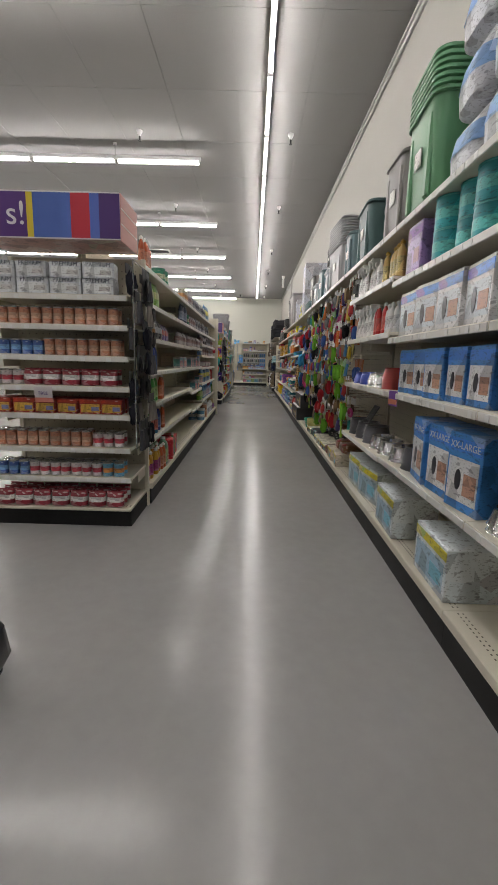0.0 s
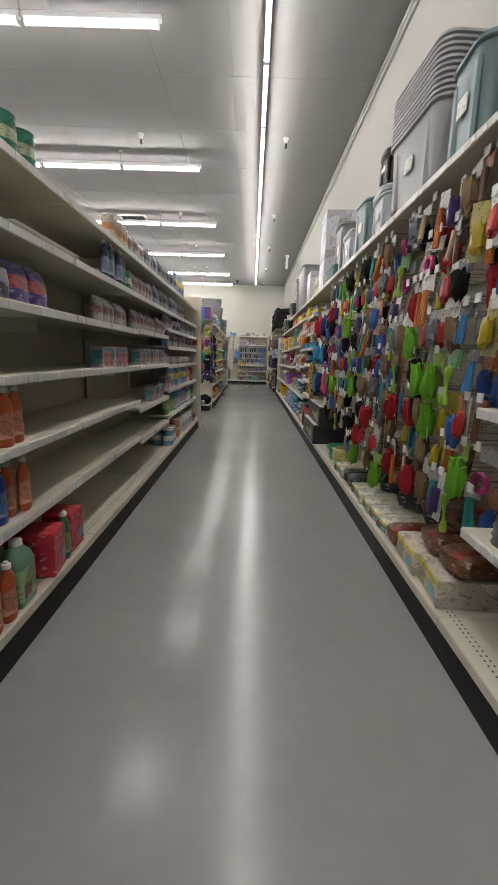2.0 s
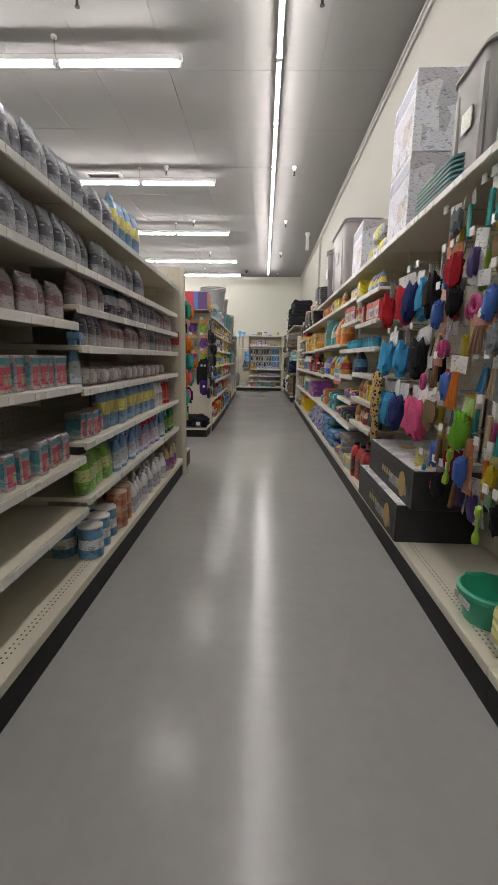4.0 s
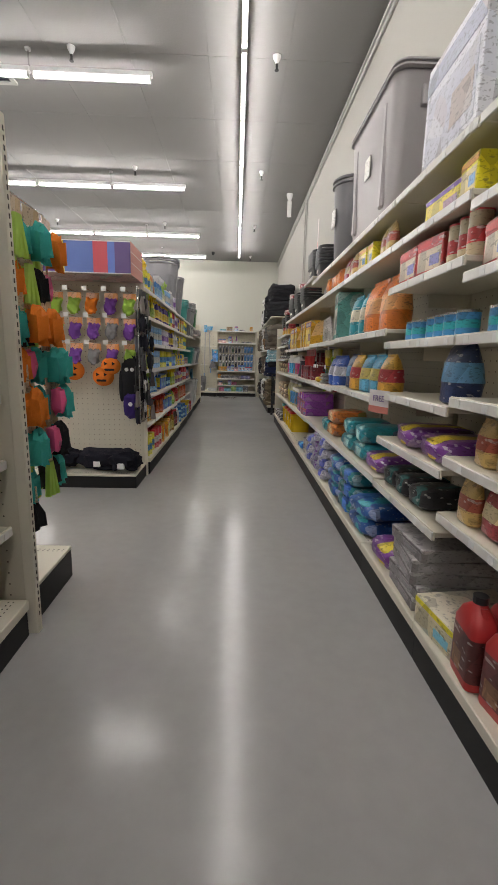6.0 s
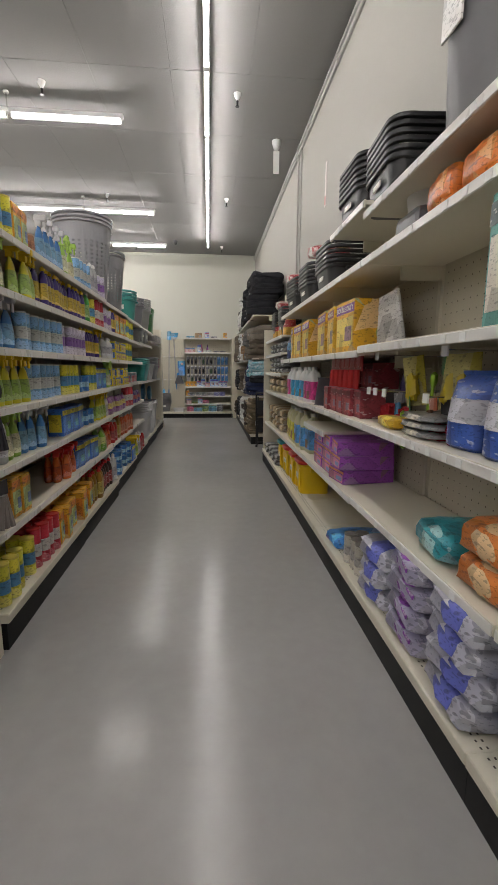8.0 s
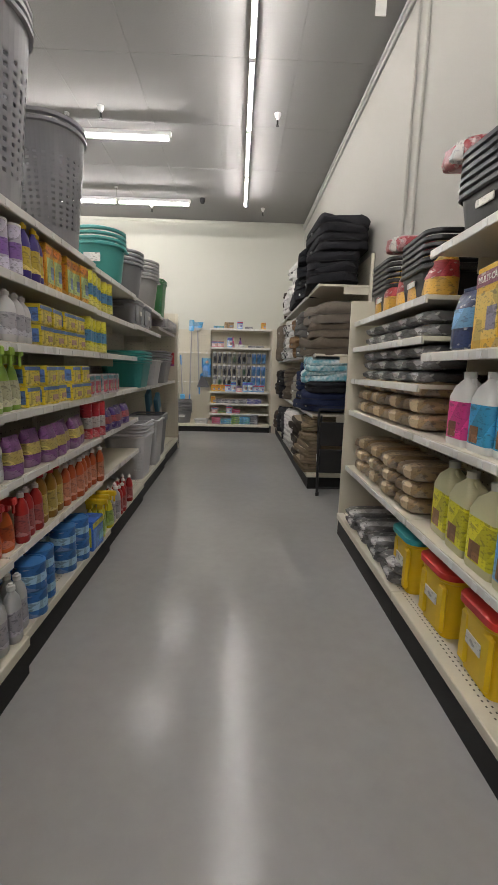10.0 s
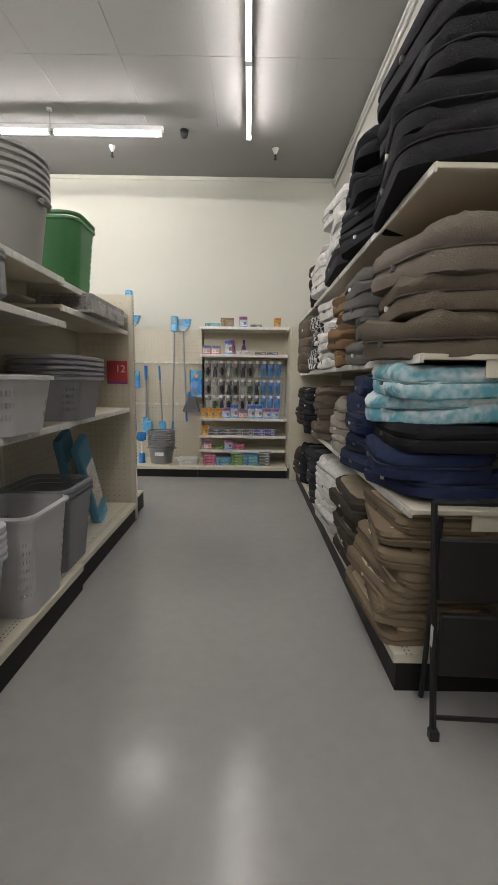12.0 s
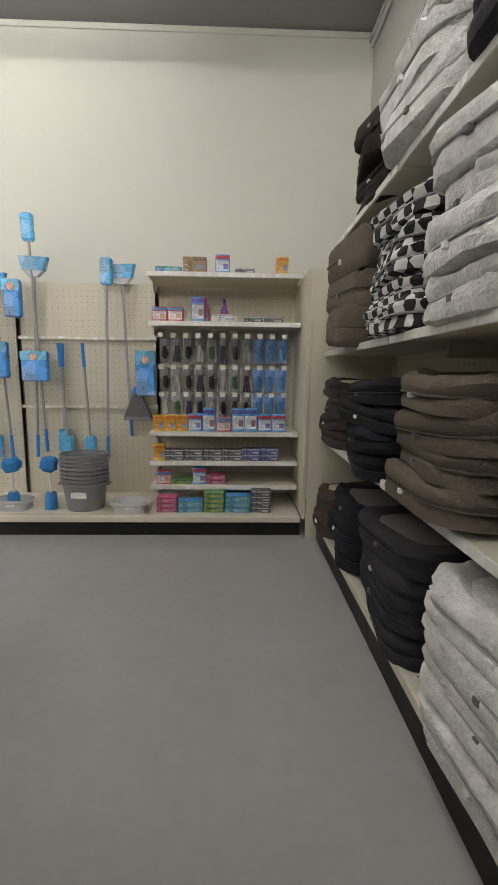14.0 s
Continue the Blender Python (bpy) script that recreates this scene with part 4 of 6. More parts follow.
for z, runs in ((1.74, [(bluep, 5, 2), (ytray, 1), (bluep, 5, 2), (ywell, 2)]), (1.51, [(redbox, 2), (None, 0.06), (redbox, 1), (tin, 5, 3)]), (1.3, [(bluetin, 8, 3, 1), (None, 0.05)]), (1.08, [(None, 0.9)]), (0.86, [(ywell, 2), (treat, 5, 2), (ytray, 1)]), (0.64, [(treatb, 2, 2), (treatr, 2, 2), (treat, 4, 2)])):
    fill("R", z, S + 0.1, runs, y1=6.66)
redjug = jug((0.45, 0.03, 0.03), (0.1, 0.02, 0.02), BLACK, 0.15, 0.3, "red pet carrier style pack with black handle")
fill("R", 0.17, 5.95, [(redjug, 3, 2), (tray, 1)], True, y1=6.7)
# dry food
obag = bag(0.23, 0.14, 0.31, (0.8, 0.22, 0.03), (0.72, 0.3, 0.1), "bright orange dry pet food bag")
tbag = bag(0.16, 0.12, 0.27, (0.03, 0.3, 0.38), (0.6, 0.55, 0.4), "teal dry pet food bag")
bbag = bag(0.17, 0.13, 0.24, (0.12, 0.4, 0.6), (0.6, 0.5, 0.15), "light blue and yellow dry pet food bag")
ybag = bag(0.17, 0.13, 0.24, (0.7, 0.4, 0.06), (0.4, 0.04, 0.05), "yellow and red dry pet food bag")
dbag = bag(0.17, 0.13, 0.25, (0.03, 0.05, 0.14), (0.12, 0.3, 0.5), "dark blue dry pet food bag")
osack = sack(0.27, 0.3, 0.11, (0.8, 0.25, 0.05), (0.7, 0.45, 0.25), "orange pillow bag of cat food", 1)
tsack = sack(0.29, 0.32, 0.11, (0.03, 0.33, 0.4), (0.3, 0.5, 0.5), "teal pillow bag of pet food", 2)
psack = sack(0.3, 0.32, 0.1, (0.2, 0.05, 0.3), (0.65, 0.5, 0.05), "purple and yellow pillow bag of pet food", 3)
blsack = sack(0.34, 0.36, 0.1, (0.03, 0.12, 0.4), (0.05, 0.3, 0.35), "deep blue bag of cat litter lying flat", 4)
grsack = sack(0.34, 0.36, 0.1, (0.02, 0.22, 0.24), (0.05, 0.15, 0.45), "dark green and blue bag of dry pet food", 5)
mixs = sack(0.32, 0.34, 0.09, (0.5, 0.5, 0.58), (0.1, 0.12, 0.42), "white, blue and purple printed pet food bag", 7)
mixp = sack(0.32, 0.34, 0.09, (0.42, 0.4, 0.55), (0.2, 0.05, 0.3), "purple and white printed pet food bag", 8)
newsp = carton(0.3, 0.36, 0.055, (0.3, 0.29, 0.29), (0.24, 0.22, 0.23), (0.15, 0.13, 0.14), "flat grey printed bundle")
fill("R", 1.78, 6.68, [(ywell, 1), (ytray, 2), (treat, 5, 2)], y1=7.42)
fill("R", 1.57, 6.68, [(tin, 3, 2), (redbox, 2), (tin, 4, 2)], y1=7.42)
fill("R", 1.3, 6.68, [(bluetin, 7, 3), (redbox, 2)], y1=7.42)
fill("R", 1.04, 6.68, [(dbag, 1), (None, 0.75)], y1=7.42)
fill("R", 0.8, 6.68, [(psack, 2, 1, 1)], y1=7.42)
fill("R", 0.55, 6.68, [(None, 0.2), (blackshoe, 4)], y1=7.42)
fill("R", 0.17, 6.72, [(newsp, 1, 1, 5), (psack, 1, 1, 1), (blsack, 1, 1, 3)], True, y1=7.5)
fill("R", 1.78, 7.45, [(treat, 4, 2), (ywell, 2), (treat, 3, 2), (treatr, 2)], y1=8.62)
fill("R", 1.37, 7.5, [(obag, 2, 2), (tbag, 2, 2), (None, 0.08)], y1=8.62)
fill("R", 1.0, 7.5, [(ybag, 1, 2), (bbag, 2, 2), (ybag, 1, 2), (dbag, 1, 2)], y1=8.62)
fill("R", 0.56, 7.44, [(psack, 1, 1, 1), (tsack, 2, 1, 2), (osack, 1, 1, 2)], y1=8.62)
fill("R", 0.17, 7.44, [(blsack, 1, 1, 2), (grsack, 1, 1, 3), (blsack, 1, 1, 3)], True, y1=8.62)
mint = carton(0.22, 0.2, 0.37, (0.1, 0.3, 0.27), (0.55, 0.5, 0.42), (0.03, 0.06, 0.06), "mint green boxed cat toy")
bcat = bag(0.2, 0.16, 0.26, (0.04, 0.1, 0.4), (0.5, 0.5, 0.55), "blue and silver bag of cat food")
greys = sack(0.28, 0.3, 0.03, (0.2, 0.2, 0.19), (0.45, 0.42, 0.35), "flat grey folded pet mat", 9)
obelt = sack(0.2, 0.2, 0.13, (0.8, 0.22, 0.03), (0.7, 0.3, 0.1), "orange soft pet food pouch lying flat", 10)
yflat = sack(0.24, 0.14, 0.05, (0.75, 0.45, 0.03), (0.7, 0.5, 0.1), "yellow folded cloth pack", 11)
fill("R", 1.78, 8.64, [(obelt, 3, 1, 1), (bbag, 1), (obelt, 1)], y1=9.4)
fill("R", 1.36, 8.64, [(mint, 1), (None, 0.05)], y1=9.8)
fill("R", 0.98, 8.66, [(bcat, 2), (None, 0.02), (greys, 1, 1, 3), (yflat, 2)], y1=9.82)
fill("R", 0.56, 8.64, [(osack, 1, 1, 2), (tsack, 1, 1, 1)], y1=9.82)
fill("R", 0.17, 8.64, [(mixs, 1, 1, 4), (mixp, 1, 1, 4), (mixs, 1, 1, 3)], True, y1=9.82)
hang("R", PX, 9.0, 9.8, 1.1, 1.3, toys[6:], 0.17, 0.09, 0.1, 0.3)
mug = thing("pet_fountain", pose(XSR + 0.2, 9.55, 1.781), "white and dark pet food dispenser", "pet feeder")
part("tank", lathe([(0.1, 0.12), (0.11, 0.2), (0.1, 0.28), (0.06, 0.3)], 18), WHITE, mug, smooth=True)
part("base", bx(-0.12, 0.12, -0.12, 0.12, 0, 0.13, bev=0.03, seg=2), plastic(DGREY), mug)
# litter
litbox = carton(0.3, 0.2, 0.29, (0.78, 0.34, 0.02), (0.72, 0.5, 0.12), (0.16, 0.05, 0.25), "orange and yellow cat litter carton lettered DOUBLE DUTY", "DOUBLE DUTY", 0.04, (0.78, 0.76, 0.7))
litnar = carton(0.2, 0.2, 0.29, (0.75, 0.38, 0.03), (0.7, 0.45, 0.1), (0.2, 0.06, 0.1), "orange cat litter carton lettered MULTI-CAT", "MULTI-CAT", 0.032, (0.78, 0.76, 0.7))
jugw = jug((0.72, 0.72, 0.7), (0.05, 0.35, 0.6), WH, 0.15, 0.29, "white jug of stain remover with blue label")
jugp = jug((0.72, 0.72, 0.7), (0.65, 0.05, 0.25), WH, 0.15, 0.29, "white jug of stain remover with pink label")
jugy = jug((0.6, 0.58, 0.35), (0.75, 0.6, 0.03), (0.6, 0.6, 0.55), 0.17, 0.33, "translucent litter jug with yellow label")
jugb = jug((0.6, 0.58, 0.35), (0.1, 0.3, 0.6), (0.6, 0.6, 0.55), 0.17, 0.33, "translucent litter jug with blue and yellow label")
ytub = tote(0.26, 0.3, 0.27, (0.8, 0.55, 0.01), 1, False, True, "yellow cat litter pail with a red lid")
hood = carton(0.28, 0.02, 0.3, (0.5, 0.5, 0.5), (0.55, 0.55, 0.55), (0.45, 0.45, 0.45), "plain grey cardboard divider")
redset = hangpack(0.12, 0.3, (0.35, 0.02, 0.03), (0.45, 0.03, 0.03), 0.06, "red handled pet grooming tool", 2)
redcarton = carton(0.13, 0.16, 0.15, (0.2, 0.03, 0.04), (0.3, 0.06, 0.06), (0.1, 0.02, 0.02), "dark red box of pet grooming gear")
purpbox = carton(0.22, 0.34, 0.085, (0.25, 0.06, 0.35), (0.55, 0.2, 0.3), (0.6, 0.25, 0.1), "purple and pink flat pet product box")
fill("R", 1.34, 10.02, [(litbox, 1, 2), (litnar, 1, 2), (litbox, 1, 2)], y1=11.03)
hood.put(pose(XSR + 0.2, 9.96, 1.341, 0, -14, -70))
fill("R", 0.98, 9.86, [(redcarton, 5, 1)], y1=10.7)
fill("R", 1.131, 10.05, [(redcarton, 3, 1)], y1=10.7, off=0.15)
for i in range(6):
    redset.put(pose(XSR + 0.1, 10.1 + i * 0.1, 1.33, 0, 0, -90))
helm = bowl(0.14, 0.2, (0.05, 0.05, 0.06), False, 1, "dark hooded pet carrier dome")
fill("R", 0.98, 10.66, [(helm, 1)], y1=11.1)
fill("R", 0.55, 9.86, [(None, 0.25), (purpbox, 3, 1, 3)], y1=10.9)
bsack = sack(0.24, 0.36, 0.07, (0.05, 0.25, 0.65), (0.1, 0.4, 0.75), "bright blue pack of pet wipes", 12)
fill("R", 0.17, 9.98, [(bsack, 1)], True, y1=10.9)
roll = can((0.5, 0.47, 0.4), (0.4, 0.38, 0.36), 0.036, 0.17, "pale lint roller tube standing upright", (0.2, 0.18, 0.16), "roller")
fill("R", 0.17, 9.66, [(roll, 3, 2)], True, y1=9.9)
fill("R", 1.34, 11.05, [(litbox, 2, 2), (litnar, 1, 2), (dbag, 1, 2)], y1=12.23)
fill("R", 0.97, 11.05, [(jugp, 2, 2), (jugw, 3, 2), (jugp, 1, 2)], y1=12.2)
fill("R", 0.55, 11.05, [(jugb, 3), (jugy, 4)], y1=12.23)
YT = []
for y in (11.3, 11.6, 11.95, 12.3):
    YT.append(ytub.put(pose(XFR + 0.2, y, 0.171, 0, 0, -90 + random.uniform(-4, 4))))
    lid = thing("pail_lid", pose(XFR + 0.2, y, 0.434, 0, 0, -90), "red snap lid on a yellow pail" if y < 12.1 else "teal snap lid on a yellow pail", "lid", "pail lids")
    part("lid", rings(bmesh.new(), [rrect(0.27, 0.31, 0.06, 0, 6), rrect(0.27, 0.31, 0.06, 0.025, 6), rrect(0.24, 0.28, 0.06, 0.035, 6)]), plastic((0.6, 0.04, 0.03) if y < 12.1 else TEAL), lid, smooth=True)
    part("grip", bx(-0.06, 0.06, -0.012, 0.012, 0.034, 0.05, bev=0.005), plastic((0.6, 0.04, 0.03) if y < 12.1 else TEAL), lid)
brownbag = sack(0.26, 0.3, 0.08, (0.4, 0.28, 0.15), (0.55, 0.45, 0.3), "tan bag of rawhide chews", 13)
greybag = sack(0.24, 0.3, 0.06, (0.12, 0.12, 0.12), (0.4, 0.4, 0.4), "grey and black bag of pet litter", 14)
for z, k, n in ((1.42, greybag, 2), (1.2, greybag, 3), (0.97, brownbag, 3), (0.55, brownbag, 3), (0.17, greybag, 2)):
    fill("R", z, 12.26, [(k, 4, 1, n)], z < 0.3, y1=13.42)
fill("R", 1.6, 12.26, [(ybag, 5)], y1=13.4)
binb = tote(0.42, 0.36, 0.16, (0.02, 0.02, 0.022), 6, label="stack of nested black litter trays", step=0.03, ribs=False)
for y, z in ((9.75, 2.001), (10.2, 2.061), (10.75, 1.781), (11.35, 1.781), (11.9, 1.781), (12.5, 1.601), (13.0, 1.601)):
    binb.put(pose(XSR + 0.19, y, z, 0, 0, -90 + random.uniform(-6, 6)))
lid_bag = sack(0.34, 0.3, 0.1, (0.4, 0.03, 0.04), (0.4, 0.38, 0.35), "crumpled red and clear bag on stacked trays", 15)
for y, z in ((11.2, 2.11), (12.2, 2.1), (12.9, 1.93)):
    lid_bag.put(pose(XSR + 0.18, y, z, 0, 12, -90))

# ---- pet beds ----
GR, CH, BR, TN, OFF, BLK, SKY, DN = (0.13, 0.125, 0.12), (0.035, 0.035, 0.04), (0.13, 0.105, 0.08), (0.3, 0.2, 0.1), (0.66, 0.65, 0.63), (0.015, 0.016, 0.02), (0.25, 0.5, 0.58), (0.02, 0.03, 0.08)
plaid = mat("black_white_check_cloth", (0.5, 0.5, 0.5), 0.95, 0, 0.1, 9, 0.5, 160)
t = plaid.node_tree
ck = t.nodes.new("ShaderNodeTexChecker")
ck.inputs["Scale"].default_value = 20
ck.inputs["Color1"].default_value, ck.inputs["Color2"].default_value = (0.6, 0.6, 0.58, 1), (0.02, 0.02, 0.022, 1)
co = t.nodes.new("ShaderNodeTexCoord")
t.links.new(co.outputs["Object"], ck.inputs["Vector"])
t.links.new(ck.outputs["Color"], t.nodes["Principled BSDF"].inputs["Base Color"])
MATS["cloth_%02x%02x%02x" % tuple(int(v * 255) for v in (0.51, 0.5, 0.5))] = plaid
fur = lambda c: mat("shaggy_fur_%02x" % int(c[0] * 255), c, 1.0, 0, 0.35, 22, 1.0, 90, spec=0.1)
MATS["cloth_%02x%02x%02x" % tuple(int(v * 255) for v in OFF)] = fur(OFF)
PL = (0.51, 0.5, 0.5)
sky = mat("cloth_%02x%02x%02x" % tuple(int(v * 255) for v in SKY), SKY, 0.9, 0, 0.6, 7, 0.5, 30)

for nd in sky.node_tree.nodes:
    if nd.bl_idname == "ShaderNodeMapRange" and abs(nd.inputs["From Max"].default_value - 1.2) < 1e-4:
        nd.inputs["From Min"].default_value, nd.inputs["From Max"].default_value = 0.62, 0.86
    if nd.bl_idname == "ShaderNodeMix":
        nd.inputs["A"].default_value, nd.inputs["B"].default_value = (0.14, 0.42, 0.52, 1), (0.68, 0.76, 0.78, 1)


def pile(y, z, specs, back=0.0, seed=0):
    """A pile of beds; specs: (w, d, h, colour, inner, label)."""
    for i, (w, d, h, c, inn, lab) in enumerate(specs):
        b = bed(w, d, h, c, inn, lab, seed + i, folded="mat" in lab or "cushion" in lab, lump=0.2 if "fluffy" in lab else 0.12)
        b.put(pose(XFB + d / 2 - 0.03 + back + random.uniform(-0.02, 0.04), y + random.uniform(-0.02, 0.02), z, random.uniform(-2, 4), random.uniform(-4, 4), -90 + random.uniform(-12, 12)))
        z += h * 0.93


n = lambda k, *a: [a] * k
pile(15.08, 0.172, n(8, 0.68, 0.5, 0.075, (0.22, 0.17, 0.11), CREAM, "brown quilted pet mat with cream fleece, stacked"), seed=1)
pile(15.72, 0.172, n(6, 0.6, 0.48, 0.085, (0.06, 0.05, 0.04), (0.4, 0.34, 0.24), "dark brown pet mat with cream fleece, stacked"), seed=11)
pile(16.45, 0.172, n(4, 0.72, 0.56, 0.13, OFF, OFF, "fluffy pale grey shaggy pet bed"), seed=21)
pile(17.2, 0.172, n(4, 0.6, 0.5, 0.12, CH, GR, "charcoal pet bed with bolster, tilted in the pile"), seed=31)
pile(17.9, 0.172, n(3, 0.55, 0.5, 0.14, BLK, GR, "black pet bed on the bottom shelf"), seed=41)
pile(18.4, 0.172, n(2, 0.4, 0.5, 0.16, (0.07, 0.05, 0.04), CREAM, "brown pet bed with cream fleece lining"), seed=45)
pile(15.06, 0.802, n(2, 0.62, 0.5, 0.12, DN, GR, "round navy pet bed") + n(1, 0.64, 0.5, 0.11, BLK, DN, "round black pet bed") + n(2, 0.62, 0.5, 0.14, SKY, SKY, "pale blue tie-dye pet bed with white patches"), seed=51)
pile(15.6, 0.802, n(5, 0.5, 0.46, 0.115, DN, BLK, "navy pet cushion in a tall pile"), 0.03, seed=61)
pile(16.2, 0.802, n(3, 0.5, 0.48, 0.13, (0.3, 0.27, 0.23), OFF, "taupe pet bed with fleece lining"), seed=71)
pile(16.9, 0.802, n(4, 0.62, 0.5, 0.12, BR, CREAM, "brown suede pet bed with cream lining"), seed=81)
pile(17.6, 0.802, n(4, 0.6, 0.5, 0.11, BLK, GR, "black pet bed in a pile"), seed=91)
pile(18.3, 0.802, n(4, 0.46, 0.5, 0.11, (0.05, 0.04, 0.035), CREAM, "dark brown pet bed with fleece"), seed=95)
pile(15.08, 1.422, n(2, 0.74, 0.54, 0.17, BR, (0.1, 0.08, 0.06), "grey-brown bolstered pet bed") + n(1, 0.74, 0.55, 0.2, (0.17, 0.145, 0.12), (0.3, 0.2, 0.14), "taupe pet bed with check lining"), seed=101)
pile(15.65, 1.422, n(4, 0.5, 0.5, 0.13, GR, BR, "grey soft pet bed"), seed=111)
pile(16.2, 1.422, n(4, 0.48, 0.5, 0.13, (0.2, 0.12, 0.06), GR, "brown plush pet bed"), seed=121)
pile(16.75, 1.422, n(4, 0.5, 0.5, 0.14, OFF, OFF, "fluffy pale grey plush pet bed"), seed=131)
pile(17.35, 1.422, n(5, 0.55, 0.5, 0.11, PL, PL, "black and white check pet bed"), seed=141)
pile(18.05, 1.422, n(3, 0.6, 0.52, 0.2, BR, BR, "puffy brown pet cushion hanging over the shelf"), -0.05, seed=151)
pile(15.08, 2.102, n(4, 0.78, 0.52, 0.17, (0.02, 0.02, 0.024), (0.03, 0.03, 0.034), "black bolstered pet bed with raised sides"), seed=161)
pile(15.75, 2.102, n(4, 0.7, 0.5, 0.13, BLK, CH, "black pet bed with grey trim"), seed=171)
pile(16.5, 2.102, n(1, 0.7, 0.5, 0.13, CH, GR, "charcoal padded pet bed") + n(3, 0.68, 0.5, 0.15, OFF, OFF, "fluffy white pet bed"), seed=181)
pile(17.2, 2.102, n(3, 0.6, 0.5, 0.14, OFF, PL, "fluffy white pet bed with check lining"), seed=185)
pile(17.85, 2.102, n(5, 0.5, 0.5, 0.09, (0.03, 0.022, 0.018), (0.03, 0.025, 0.02), "dark brown ribbed pet cushion in a tall pile"), 0.04, seed=191)

# ---- folding step ladder ----
lad = thing("step_ladder", pose(1.24, 14.5, 0, 0, 0, -3), "black metal folding step ladder leaning by the shelves", "step ladder")
for s in (-1, 1):
    part("front_rail", rod((s * 0.2, -0.06, 0.0), (s * 0.2, 0.1, 0.86), 0.013, 8), BLACKM, lad)
    part("rear_rail", rod((s * 0.17, 0.16, 0.0), (s * 0.17, 0.1, 0.8), 0.011, 8), BLACKM, lad)
    part("foot", bx(s * 0.2 - 0.018, s * 0.2 + 0.018, -0.08, -0.045, 0, 0.04, bev=0.004), plastic(BLACK), lad)
part("top_bar", rod((-0.2, 0.1, 0.86), (0.2, 0.1, 0.86), 0.013, 8), BLACKM, lad)
for z, y in ((0.25, -0.02), (0.52, 0.03)):
    part("step", bx(-0.19, 0.19, y - 0.01, y + 0.02, z - 0.02, z + 0.22, bev=0.006), BLACKM, lad)
part("label", bx(-0.216, -0.213, -0.02, 0.0, 0.34, 0.42), plain((0.7, 0.7, 0.68)), lad, "white sticker")
part("stretcher", rod((-0.2, -0.05, 0.08), (0.2, -0.05, 0.08), 0.009, 8), BLACKM, lad)
o = thing("end_panel", pose(1.26, 13.46, 0), "almond steel end panel closing the shelving run", "panel")
part("panel", bx(-0.24, 0.25, -0.01, 0.01, 0.0, 1.75, bev=0.002), SHELF, o)

# ---- endcaps ----


def header_sign(x0, x1, y, depth, z0, z1, bands, side):
    o = thing("header_sign", pose(0, y, 0), "striped purple, blue and red header sign over the shelves", "sign", "header signs")
    part("core", bx(x0, x1, 0.003, depth, z0, z1), paper((0.5, 0.3, 0.28)), o)
    x = x1
    for w, c in bands:
        part("stripe", bx(max(x0, x - w), x, -0.002, 0.002, z0 + 0.008, z1 - 0.008), plastic(c), o)
        x -= w
    part("border", box(bx(x0, x1, -0.003, 0.002, z0, z0 + 0.007), x0, x1, -0.003, 0.002, z1 - 0.007, z1), plain((0.7, 0.68, 0.66)), o)
    part("side_face", bx(x1 + 0.001, x1 + 0.004, 0.006, depth, z0, z1), plastic(side), o, "salmon pink side of the sign")
    for z in (z0 + (z1 - z0) * 0.35, z0 + (z1 - z0) * 0.68):
        part("side_line", bx(x1 + 0.003, x1 + 0.006, 0.01, depth - 0.01, z, z + 0.006), plain((0.75, 0.65, 0.6)), o)
    return o


BANDS = [(0.13, (0.1, 0.05, 0.2)), (0.06, (0.1, 0.16, 0.5)), (0.12, (0.5, 0.04, 0.06)), (0.24, (0.08, 0.14, 0.42)), (0.04, (0.7, 0.55, 0.05)), (0.6, (0.1, 0.04, 0.2))]
gondola(pose(-1.12, 0.71, 0), 0.97, 0.49, (1.56, 1.37, 1.17, 0.97, 0.78, 0.55, 0.34), height=1.87, base=0.13, lip=0.02, group="aisle endcaps", label="endcap shelving unit stocked with tins, black kick plate")
sg = header_sign(-1.61, -0.68, 0.3, 0.4, 1.9, 2.18, BANDS, (0.55, 0.2, 0.16))
words("s!", 0.2, plain((0.75, 0.74, 0.75)), sg, pose(-1.34, -0.004, 2.04, 90), "white lettering")
prem = carton(0.2, 0.12, 0.1, (0.55, 0.57, 0.6), (0.62, 0.64, 0.66), (0.6, 0.62, 0.65), "white and silver food carton lettered PREMIUM", "PREMIUM", 0.038, (0.06, 0.07, 0.1))
tinr = can((0.45, 0.2, 0.12), (0.5, 0.32, 0.22), 0.033, 0.11, "printed red and tan food tin")
tinb = can((0.06, 0.12, 0.35), (0.15, 0.3, 0.5), 0.033, 0.1, "printed blue food tin")
tinw = can((0.55, 0.5, 0.5), (0.4, 0.04, 0.06), 0.033, 0.1, "white and red food tin")
packr = bag(0.12, 0.08, 0.11, (0.35, 0.03, 0.05), (0.6, 0.58, 0.56), "dark red and white snack pack")
redsn = carton(0.14, 0.1, 0.1, (0.3, 0.03, 0.02), (0.5, 0.3, 0.05), (0.4, 0.04, 0.02), "red and gold snack carton")
canb = can((0.1, 0.3, 0.45), (0.5, 0.2, 0.05), 0.036, 0.1, "blue and orange food tin")


def fill_y(yf, x0, x1, z, runs):
    x = x0
    for kind, count, rows, high in runs:
        for _ in range(count):
            if x + kind.w > x1:
                return
            for r in range(rows):
                for k in range(high):
                    kind.put(pose(x + kind.w / 2, yf + kind.d / 2 + 0.02 + r * kind.d * 1.05, z + 0.001 + k * kind.h * 1.005, 0, 0, random.uniform(-6, 6)))
            x += kind.w * 1.05 + random.uniform(0, 0.006)


